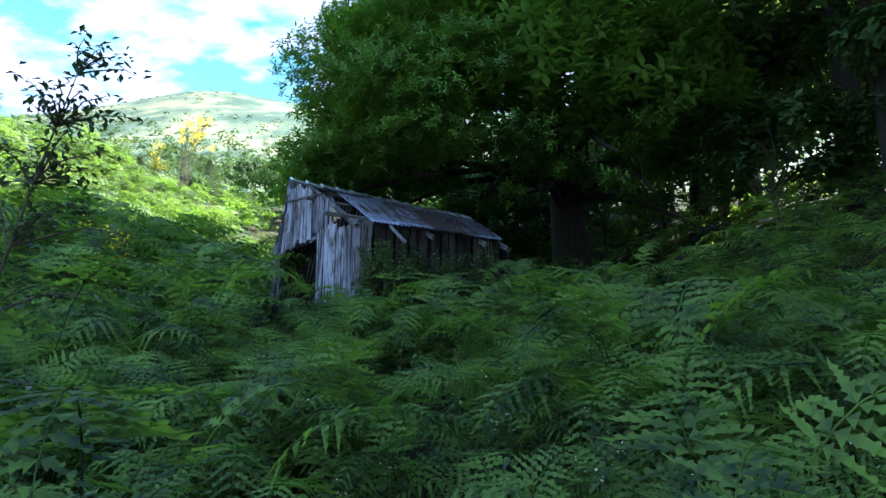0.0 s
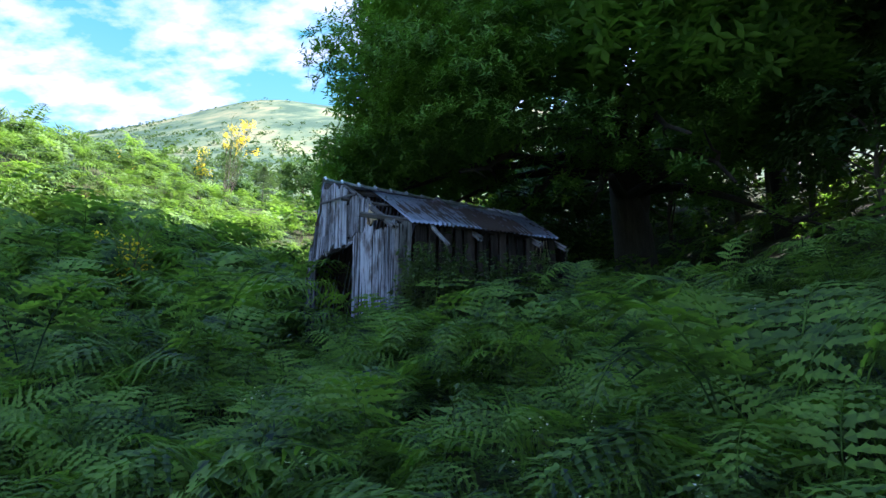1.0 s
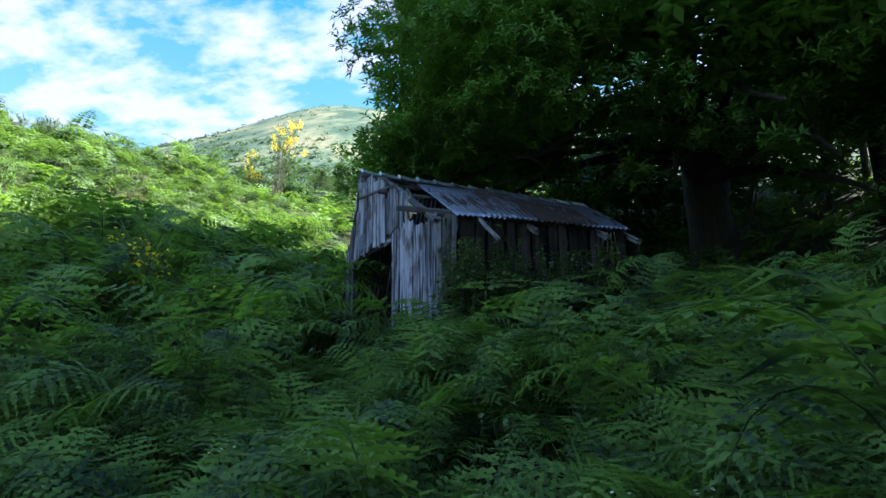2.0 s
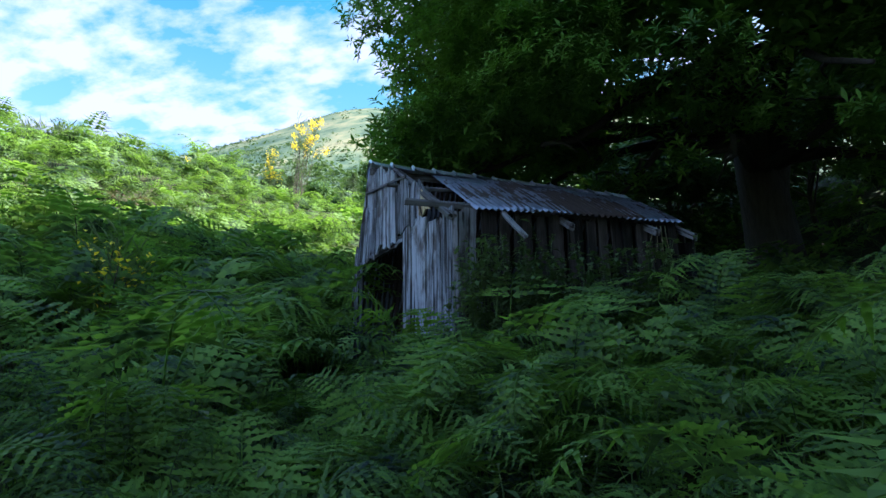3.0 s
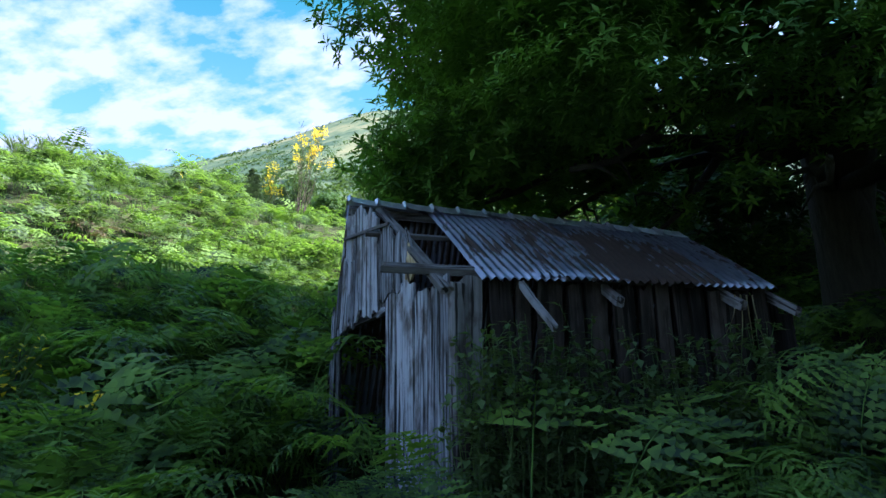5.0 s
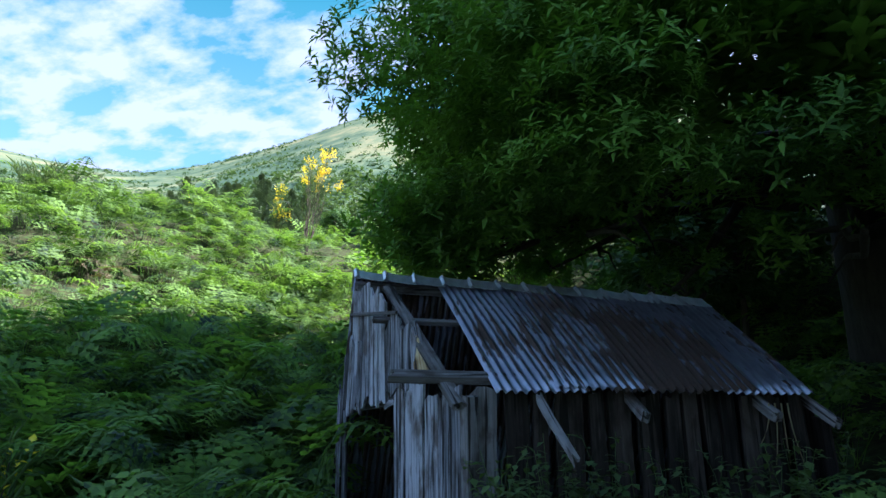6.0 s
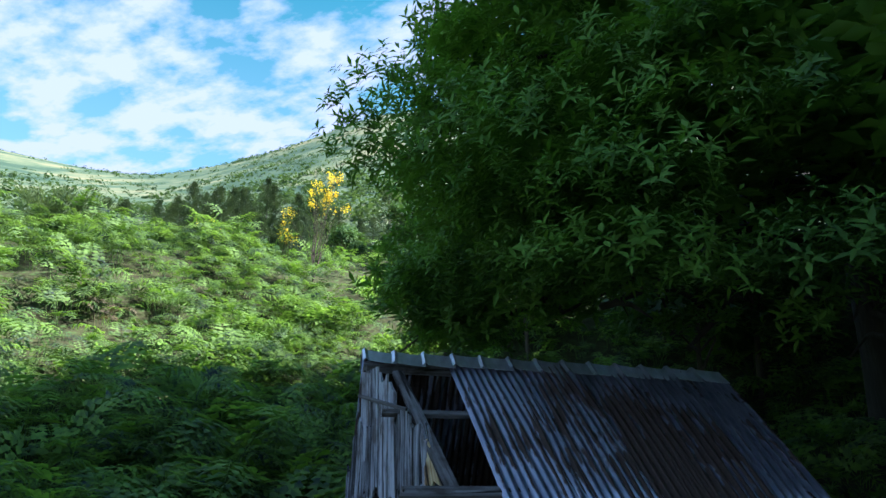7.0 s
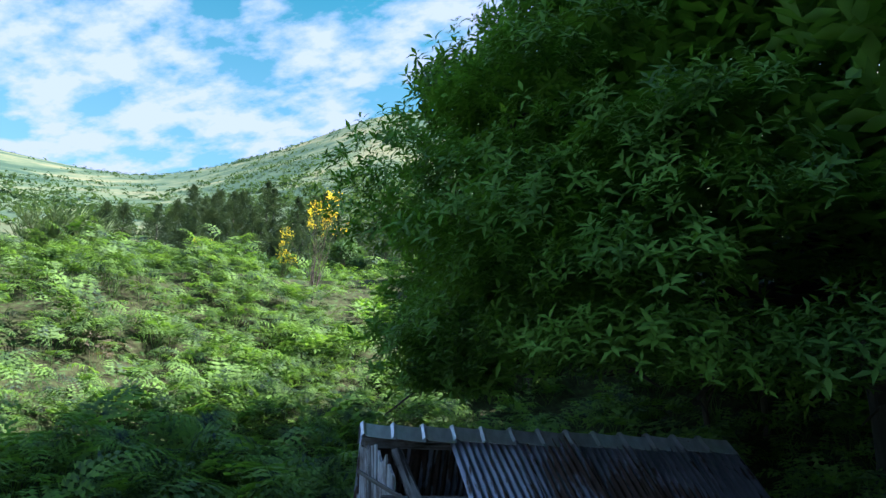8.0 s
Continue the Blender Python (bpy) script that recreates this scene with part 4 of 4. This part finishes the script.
def lobe_tufts(rng, c, outward, r, squash, n, tufts, shell, under):
    """Leaf tufts over one rounded lobe of a crown, turned outward and drooping at its rim."""
    d = rng.normal(0, 1, (n, 3))
    d /= np.linalg.norm(d, axis=1, keepdims=True)
    d[:, 2] = np.where(d[:, 2] < under, -d[:, 2], d[:, 2])
    p = c + d * np.array([1.0, 1.0, squash]) * (r * rng.uniform(*shell, n) ** 0.6)[:, None] + 0.08 * rng.normal(0, 1, (n, 3))
    w = d + 0.7 * outward / (np.linalg.norm(outward) + 1e-6)
    tilt = np.clip(rng.uniform(0.2, 1.25, n) * (1.1 - 0.6 * d[:, 2]), 0, 1.9)
    m = rot_mats(rng, p, np.arctan2(w[:, 1], w[:, 0]), tilt, rng.uniform(0.75, 1.15, n), rng.uniform(0, 6.28, n))
    which = rng.integers(0, len(tufts), n)
    return joined([strewn(*tufts[k], m[which == k]) for k in range(len(tufts)) if (which == k).any()])


def chestnut(base, centre, radii, floor, seed):
    """An old chestnut: forked trunk, wide low boughs, a tall crown that bulges in clumps of long leaves, dark within."""
    rng = np.random.default_rng(seed)
    base, centre, radii = np.array(base, float), np.array(centre, float), np.array(radii, float)
    tree = tagged(new("chestnut_tree"), "large shaded chestnut tree overhanging the shed", "tree")
    tree.matrix_basis = Matrix.Translation(base)
    tp = limb_path(rng, base - (0, 0, 0.4), centre + (0.4, 0.6, 5.0), 0.02, 12)
    v, f = tube(tp - base, 0.48 * np.concatenate([[1.6, 1.15], np.linspace(1.0, 0.2, 10)]), 12)
    part("trunk", np_mesh("trunk", v, f, M_BARK, True), tree)
    fork = limb_path(rng, tp[2], centre + (2.6, -0.6, 4.0), 0.05, 10)
    part("trunk", np_mesh("trunk", *tube(fork - base, 0.34 * np.linspace(1.0, 0.2, 10), 10), M_BARK, True), tree)
    bits = []
    # clumps over the outside, from the drooping skirt up
    count = 330
    phi = np.radians(rng.uniform(140, 310, count))
    up = rng.random(count) ** 1.15
    z = floor + 0.25 + 7.0 * up
    bulge = 1 + 0.06 * np.sin(4 * phi + 1.3 * z) + 0.05 * np.sin(7 * phi - 0.9 * z)
    reach = np.sqrt(np.clip(1 - ((z - centre[2]) / radii[2]) ** 2, 0.05, 1)) * bulge * rng.uniform(0.78, 1.0, count) * (1 - 0.3 * smoothstep(245, 270, np.degrees(phi)))
    cent = np.stack([centre[0] + radii[0] * reach * np.cos(phi), centre[1] + radii[1] * reach * np.sin(phi), z], 1)
    for k, c in enumerate(cent):
        if phi[k] > radians(257) and c[2] < 10.5:
            continue
        r = rng.uniform(0.38, 0.85)
        out = np.array([math.cos(phi[k]), math.sin(phi[k]), 0.35])
        near = c[1] < centre[1] - 2.2 and c[0] < centre[0] + 2.0
        bits.append(lobe_tufts(rng, c - base, out, r, rng.uniform(0.42, 0.65), int((165 if near else 95) * r * r) + 14, CHEST_TUFTS if near else BACK_TUFTS, (0.75, 1.05), 0.02))
    # the inside and the top, thick enough to hold the light out
    n = 9000
    phi, zz = np.radians(rng.uniform(130, 380, n)), floor + 1.3 + 5.8 * rng.random(n)
    reach = np.sqrt(np.clip(1 - ((zz - centre[2]) / radii[2]) ** 2, 0.02, 1)) * rng.uniform(0.45, 0.86, n)
    q = np.stack([centre[0] + radii[0] * reach * np.cos(phi), centre[1] + radii[1] * reach * np.sin(phi), zz], 1)
    bits.append(strewn(*FILL_TUFT, rot_mats(rng, q - base, rng.uniform(0, 6.28, n), rng.uniform(-0.6, 0.9, n), rng.uniform(0.9, 1.5, n))))
    # the narrow top, above the view, added to throw shade on the bank
    for k in range(40):
        zz = rng.uniform(12.2, 16.0)
        a, d = rng.uniform(0, 6.28), (16.6 - zz) * 0.85 * rng.random() ** 0.5
        c = np.array([centre[0] + math.cos(a) * d, centre[1] + math.sin(a) * d, zz])
        bits.append(lobe_tufts(rng, c - base, np.array([math.cos(a), math.sin(a), 0.5]), rng.uniform(0.6, 1.0), 0.7, 60, [FILL_TUFT], (0.3, 1.05), -0.5))
    # low boughs that reach out level under the crown
    for x, y, z in ((-2.4, 13.4, 6.2), (-0.6, 12.2, 6.2), (0.4, 14.4, 5.9), (2.0, 12.0, 5.9), (4.2, 11.6, 5.6), (5.6, 12.8, 5.2), (3.2, 10.6, 6.1)):
        e = np.array([x, y, z])
        start = tp[rng.integers(3, 6)]
        lp = limb_path(rng, start, e, 0.04, 10)
        part("limb", limb_mesh(rng, base, start, e, 0.48, M_BARK, 0.3), tree)
        for k in range(8):
            c = lp[rng.integers(4, 10)] + rng.normal(0, 1, 3) * np.array([0.75, 0.75, 0.12])
            bits.append(lobe_tufts(rng, c - base, np.array([e[0] - base[0], e[1] - base[1], 0.0]), rng.uniform(0.3, 0.6), 0.3, 22, BACK_TUFTS, (0.3, 1.05), -0.2))
    for k in rng.choice(count, 16, replace=False):
        start = tp[rng.integers(4, 9)]
        part("limb", limb_mesh(rng, base, start, start + (cent[k] - start) * 0.9, 0.44, M_BARK), tree)
    part("crown", np_mesh("crown", *joined(bits), M_CHESTNUT), tree, "dense green leaves")


CHEST_TUFTS = [rosette(300 + k, 8, 0.14, 0.038, True, True) for k in range(6)]
WOOD_TUFTS = [rosette(320 + k, 6, 0.26, 0.14, False) for k in range(5)]
FILL_TUFT = rosette(340, 7, 0.26, 0.10, False)
BACK_TUFTS = [rosette(360 + k, 8, 0.18, 0.055) for k in range(3)]

chestnut((3.6, 16.6, float(ground_z(3.6, 16.6))), (2.4, 14.4, 7.0), (6.05, 5.3, 5.5), 5.8, 11)

# the wood's edge: three trees, then their copies
WOODS = ((8.6, 12.0, 14.0, 4.2), (7.3, 7.3, 15.0, 4.4), (9.4, 18.2, 15.0, 4.8))
wood_trees = []
for k, (x, y, h, r) in enumerate(WOODS):
    z = float(ground_z(x, y))
    # the second, mostly out of view, gets a thicker crown to block the sun
    wood_trees.append(crown_tree("woodland_tree", "shaded broadleaf tree at the wood's edge, copied out of view to cast shade", (x, y, z), h, 0.26, (x, y, z + h * 0.56), (r, r, h * 0.46), 52, 46, WOOD_TUFTS,
                                 M_FOREST, M_BARK if k != 2 else M_PALEBARK, 40 + k, (1.0, 1.7), 1300 if k == 1 else 500, limbs=7))
wrng = random.Random(77)
# copies beside and behind the camera stay unseen, added to block sun and sky
for k, (x, y, big) in enumerate(((6.3, 2.4, 1.1), (5.5, -4.0, 1.0), (0.5, -9.0, 1.0), (12.5, 2.5, 1.1), (12.5, 8.0, 1.15), (12.5, 27.0, 0.9), (15.5, 33.0, 0.9), (7.9, 9.8, 1.05),
                               (10.5, 22.8, 0.72), (10.2, 4.6, 1.1), (13.2, 11.6, 1.1), (15.8, 5.2, 1.1), (10.0, -1.4, 1.0), (7.6, 17.4, 0.8))):
    c = copy_thing(wood_trees[k % 3], Matrix.Identity(4))
    c.matrix_basis = pose(x, y, float(ground_z(x, y)), 0, 0, wrng.uniform(0, 360)) @ Matrix.Scale(big, 4)

# low growth under and behind the trees
shrub = crown_tree("woodland_shrub", "leafy shrub in the shade of the trees", (1.0, 19.5, float(ground_z(1.0, 19.5))), 4.0, 0.07, (1.0, 19.5, float(ground_z(1.0, 19.5)) + 2.0), (1.8, 1.8, 1.9), 24, 40, WOOD_TUFTS,
                   M_FOREST, M_TWIG, 60, (0.5, 0.9), limbs=8)
for x, y, s in ((2.2, 20.5, 1.1), (5.2, 19.0, 1.0), (7.2, 15.2, 1.45), (6.6, 11.6, 0.8), (8.2, 9.2, 0.9), (9.6, 14.2, 1.2), (-3.2, 22.5, 0.9), (3.6, 23.5, 1.3), (7.6, 20.5, 1.3), (10.5, 10.8, 1.2), (11.5, 17.0, 1.4), (9.3, 24.0, 1.3), (8.6, 20.4, 1.5), (10.4, 20.6, 1.6), (6.5, 25.5, 1.2), (11.5, 28.0, 1.5), (0.4, 23.0, 1.2), (-6.2, 25.0, 0.6), (-7.6, 29.0, 0.7), (-4.2, 28.5, 1.0), (-10.2, 32.0, 0.7), (-13.5, 31.5, 0.65), (-17.0, 30.0, 0.6), (-20.5, 27.0, 0.7)):
    c = copy_thing(shrub, Matrix.Identity(4))
    c.matrix_basis = pose(x, y, float(ground_z(x, y)), 0, 0, wrng.uniform(0, 360)) @ Matrix.Scale(s, 4)


# ---- shrubs on the bank ----
def broom_bush(label, x, y, height, spread, stems, flowers, seed, lean=0.0):
    """A broom: bundles of thin green rods on bare stems, with yellow flowers towards the tips."""
    rng = np.random.default_rng(seed)
    z = float(ground_z(x, y))
    bush = tagged(new("broom_bush"), label, "bush")
    bush.matrix_basis = Matrix.Translation((x, y, z))
    wood, rods, blooms = [], [], []
    fl = [small_leaf(0.05, 0.045)]
    for k in range(stems):
        ang, out = rng.uniform(0, 6.28), rng.uniform(0.15, 1.0) * spread
        e = np.array([math.cos(ang) * out + lean, math.sin(ang) * out, height * rng.uniform(0.55, 0.95)])
        sp = limb_path(rng, (0, 0, -0.05), e, 0.05, 6)
        wood.append(tube(sp, np.linspace(0.013, 0.004, 6), 5))
        n = 30 if flowers else 90
        q = sp[rng.integers(2, 6, n)] + rng.normal(0, 0.06, (n, 3))
        v, f = small_leaf(1.0, 0.014)
        L = rng.uniform(0.15, 0.38, n) * (1.0 if flowers else 1.5)
        rods.append(strewn(v, f, rot_mats(rng, q, rng.uniform(0, 6.28, n), -rng.uniform(0.7, 1.45, n), L)))
        nb = int(flowers * rng.uniform(0.2, 1.6))
        if nb:
            c = sp[-1] + rng.normal(0, 0.14, (max(1, nb // 22), 3))
            q = c[rng.integers(0, len(c), nb)] + rng.normal(0, 0.055, (nb, 3)) * np.array([1, 1, 1.6])
            blooms.append(strewn(*fl[0], rot_mats(rng, q, rng.uniform(0, 6.28, nb), rng.uniform(-1.4, 0.6, nb), rng.uniform(0.7, 1.5, nb))))
    v, f = joined(wood)
    part("stem", np_mesh("stem", v, f, M_TWIG), bush)
    v, f = joined(rods)
    part("foliage", np_mesh("foliage", v, f, M_BROOM), bush)
    if blooms:
        v, f = joined(blooms)
        part("blossom", np_mesh("blossom", v, f, M_FLOWER), bush, "bright yellow flowers")
    return bush


broom_bush("spindly broom with yellow flowers in the shaded hollow", -4.8, 8.8, 1.95, 0.5, 13, 24, 71)
broom_bush("tall broom covered in yellow flowers on the bank's crest", -10.3, 23.0, 4.0, 1.1, 18, 48, 72)
broom_bush("tall broom covered in yellow flowers on the bank's crest", -11.2, 22.6, 2.0, 0.4, 7, 34, 73)
broom_bush("small broom with a few yellow flowers", -14.0, 22.4, 1.3, 0.3, 7, 22, 74)
broom_bush("wispy pale green broom without flowers", -18.6, 20.3, 2.2, 1.4, 70, 0, 75, 0.5)


def pine(x, y, height, seed):
    """A pine: straight trunk, whorls of branches with bunches of needles."""
    rng = np.random.default_rng(seed)
    z = float(ground_z(x, y))
    tree = tagged(new("pine_tree"), "dark green pine on the slope behind the bank", "tree", "pines behind the bank")
    tree.matrix_basis = Matrix.Translation((x, y, z))
    v, f = tube(np.stack([np.zeros(6), np.zeros(6), np.linspace(-0.3, height * 0.97, 6)], 1), np.linspace(0.16, 0.02, 6), 6)
    part("trunk", np_mesh("trunk", v, f, M_BARK), tree)
    q, yw, tl, sz = [], [], [], []
    h = height * 0.12
    while h < height:
        reach = (1 - (h / height) ** 2.2) * height * 0.40 * rng.uniform(0.5, 1.25) + 0.15
        for k in range(rng.integers(5, 8)):
            a = rng.uniform(0, 6.28)
            for u in np.arange(0.3, 1.01, 0.22):
                d = u * reach * rng.uniform(0.8, 1.15)
                q.append((math.cos(a) * d, math.sin(a) * d, h + 0.18 * d + rng.normal(0, 0.08)))
                yw.append(a + rng.normal(0, 0.6))
                tl.append(rng.uniform(-0.8, 0.3))
                sz.append(rng.uniform(0.8, 1.4))
        h += rng.uniform(0.28, 0.42)
    tuft = rosette(seed, 5, 0.46, 0.12, False)
    v, f = strewn(*tuft, rot_mats(rng, np.array(q), np.array(yw), np.array(tl), np.array(sz)))
    part("crown", np_mesh("crown", v, f, M_PINE), tree)


prng = random.Random(17)
for k in range(60):
    a, r = radians(prng.uniform(20, 48) if k % 2 else prng.gauss(37, 4)), prng.uniform(60, 120)
    pine(-math.sin(a) * r, 5 + math.cos(a) * r, prng.uniform(5.0, 8.5) * (r / 85), 500 + k)


def build_scrub():
    """Clumps of scrub and small trees over the far slopes."""
    rng = np.random.default_rng(8)
    def clump(count, leaf):
        q = rng.normal(0, 1, (count, 3))
        q = q / np.linalg.norm(q, axis=1, keepdims=True) * rng.uniform(0.55, 1.05, (count, 1)) * np.array([1.0, 1.0, 0.9])
        q[:, 2] = np.abs(q[:, 2])
        return strewn(*small_leaf(leaf, leaf * 0.7), rot_mats(rng, q, rng.uniform(0, 6.28, count), rng.uniform(-0.7, 0.9, count), rng.uniform(0.7, 1.2, count)))

    near_clump, far_clump = clump(46, 0.44), clump(14, 0.76)
    n = 9000
    a = np.radians(rng.uniform(-8, 62, n))
    r = 68 + 392 * rng.random(n) ** 0.9
    x, y = -np.sin(a) * r, 5 + np.cos(a) * r
    dens = np.sin(x * 0.021 + 0.7) * np.cos(y * 0.017 + 0.3) + 0.5 * np.sin(x * 0.06 + y * 0.045)
    ok = dens + rng.normal(0, 0.5, n) > 0.0 + 0.6 * smoothstep(200, 460, r)
    x, y, r = x[ok], y[ok], r[ok]
    m = rot_mats(rng, np.stack([x, y, ground_z(x, y)], 1), rng.uniform(0, 6.28, len(x)), np.zeros(len(x)), 0.5 + (1.6 + 1.4 * smoothstep(280, 120, r)) * rng.random(len(x)) ** 2.0)
    v, f = joined([strewn(*near_clump, m[r < 190]), strewn(*far_clump, m[r >= 190])])
    tagged(new("hill_scrub", np_mesh("hill_scrub", v, f, M_SCRUB)), "scattered green scrub on the dry hills", "bushes", kind="stuff")


build_scrub()


# ---- sapling and undergrowth ----
def sapling():
    rng = np.random.default_rng(91)
    x, y = -1.9, 2.05
    z = float(ground_z(x, y))
    ob = tagged(new("sapling"), "thin dark-leaved sapling standing among the ferns", "sapling")
    ob.matrix_basis = Matrix.Translation((x, y, z))
    stem = limb_path(rng, (0, 0, -0.05), (0.53, 0.05, 2.80 - z), 0.015, 12)
    wood = [tube(stem, np.linspace(0.016, 0.002, 12), 5)]
    q = [stem[-3:] + 0.0]
    for k in range(44):
        i = rng.integers(5, 12)
        e = stem[i] + np.array([rng.normal(0.06, 0.12), rng.normal(0, 0.10), rng.uniform(0.0, 0.16)])
        tw = limb_path(rng, stem[i], e, 0.06, 5)
        wood.append(tube(tw, np.linspace(0.005, 0.001, 5), 4))
        q.append(tw[1:])
    # longer side branches
    for i, e in ((8, (0.42, 0.05, 0.04)), (8, (-0.24, 0.1, 0.28)), (9, (0.14, -0.05, 0.22)), (9, (-0.16, 0.0, 0.16)), (7, (0.30, 0.1, 0.10))):
        tw = limb_path(rng, stem[i], stem[i] + np.array(e), 0.04, 9)
        wood.append(tube(tw, np.linspace(0.006, 0.0015, 9), 4))
        q.append(tw[2:])
    q = np.concatenate(q)
    q = np.repeat(q, 5, 0) + rng.normal(0, 0.022, (len(q) * 5, 3))
    v, f = joined(wood)
    part("stem", np_mesh("stem", v, f, M_TWIG), ob)
    v, f = strewn(*small_leaf(0.034, 0.018), rot_mats(rng, q, rng.uniform(0, 6.28, len(q)), rng.uniform(-0.8, 0.9, len(q)), rng.uniform(0.7, 1.3, len(q))))
    part("leaves", np_mesh("leaves", v, f, M_SAPLING), ob)


sapling()


def weeds(name, label, centre, spread, n, height, mat, leaf, seed, flowers=0):
    """A patch of leafy stems, with a few pale flowers."""
    rng = np.random.default_rng(seed)
    wood, green, white = [], [], []
    for k in range(n):
        x, y = centre[0] + rng.normal(0, spread[0]), centre[1] + rng.normal(0, spread[1])
        if inside_shed(x, y, 0.0):
            continue
        z = float(ground_z(x, y))
        h = height * rng.uniform(0.6, 1.15)
        h = min(h, max(0.3, float(headroom(x, y))))
        e = np.array([x + rng.normal(0, 0.15), y + rng.normal(0, 0.15), z + h])
        sp = limb_path(rng, (x, y, z), e, 0.05, 6)
        wood.append(tube(sp, np.linspace(0.006, 0.002, 6), 3))
        m = 38
        u = rng.uniform(0.15, 1.0, m)
        q = np.stack([np.interp(u, np.linspace(0, 1, 6), sp[:, i]) for i in range(3)], 1)
        green.append(strewn(*leaf, rot_mats(rng, q, rng.uniform(0, 6.28, m), rng.uniform(-0.5, 0.6, m), rng.uniform(0.6, 1.25, m))))
        if rng.random() < flowers:
            q = sp[-1] + rng.normal(0, 0.03, (7, 3))
            white.append(strewn(*small_leaf(0.022, 0.018), rot_mats(rng, q, rng.uniform(0, 6.28, 7), rng.uniform(-1, 0.3, 7), np.ones(7))))
    v, f = joined(wood + green)
    bush = name == "bramble_bush"
    tagged(new(name, np_mesh(name, v, f, mat)), label, "bush" if bush else "weeds", "brambles by the shed" if bush else "", "" if bush else "stuff")
    if white:
        v, f = joined(white)
        tagged(new("weed_flowers", np_mesh("weed_flowers", v, f, M_WHITE)), "tiny white flowers on weeds among the ferns", "flowers", kind="stuff")


for k, (a, i, h) in enumerate(((-0.12, -0.30, 1.75), (0.10, -0.42, 1.9), (0.32, -0.28, 1.85), (0.55, -0.45, 1.7), (0.80, -0.30, 1.55), (1.10, -0.40, 1.5), (1.45, -0.35, 1.45), (1.85, -0.40, 1.4))):
    q = hp(a, i, 0)
    weeds("bramble_bush", "leafy bramble bush against the shed's long wall", (q[0], q[1]), (0.16, 0.13), 30, h, M_BRAMBLE, leaf_blade(0.085, 0.05, 0.2), 90 + k)
weeds("weed_patch", "leafy weeds with white flowers among the ferns", (0.7, 3.9), (0.9, 0.6), 60, 1.0, M_BRAMBLE, leaf_blade(0.07, 0.035, 0.2), 82, 0.5)
weeds("hollow_weeds", "leafy undergrowth filling the shaded hollow", (-4.0, 8.0), (1.3, 1.8), 130, 1.2, M_BRAMBLE, leaf_blade(0.08, 0.04, 0.2), 83)
weeds("slope_weeds", "dull leafy weeds standing between the ferns", (1.6, 6.0), (1.6, 1.3), 120, 1.15, M_BRAMBLE, leaf_blade(0.075, 0.035, 0.25), 84, 0.1)
weeds("path_weeds", "leafy weeds and small brambles low on the slope", (-1.6, 5.2), (1.3, 1.2), 120, 0.95, M_BRAMBLE, leaf_blade(0.06, 0.03, 0.25), 85, 0.05)


def hanging_straw():
    """Dry stalks that hang from the eave at the shed's far end."""
    rng = np.random.default_rng(88)
    for k in range(4):
        p = hp(1.94 + 0.05 * k, -0.03, 4.36)
        p = np.array(p)
        drop = rng.uniform(0.25, 0.5)
        q = [p + np.array([0.05 * u * u * (k - 2), -0.04 * u, -drop * u]) for u in np.linspace(0, 1, 6)]
        part("dry_stalk", np_mesh("dry_stalk", *tube(q, np.linspace(0.006, 0.003, 6), 4), M_STRAW), SHED, "pale dry stalk hanging from the eave")


hanging_straw()
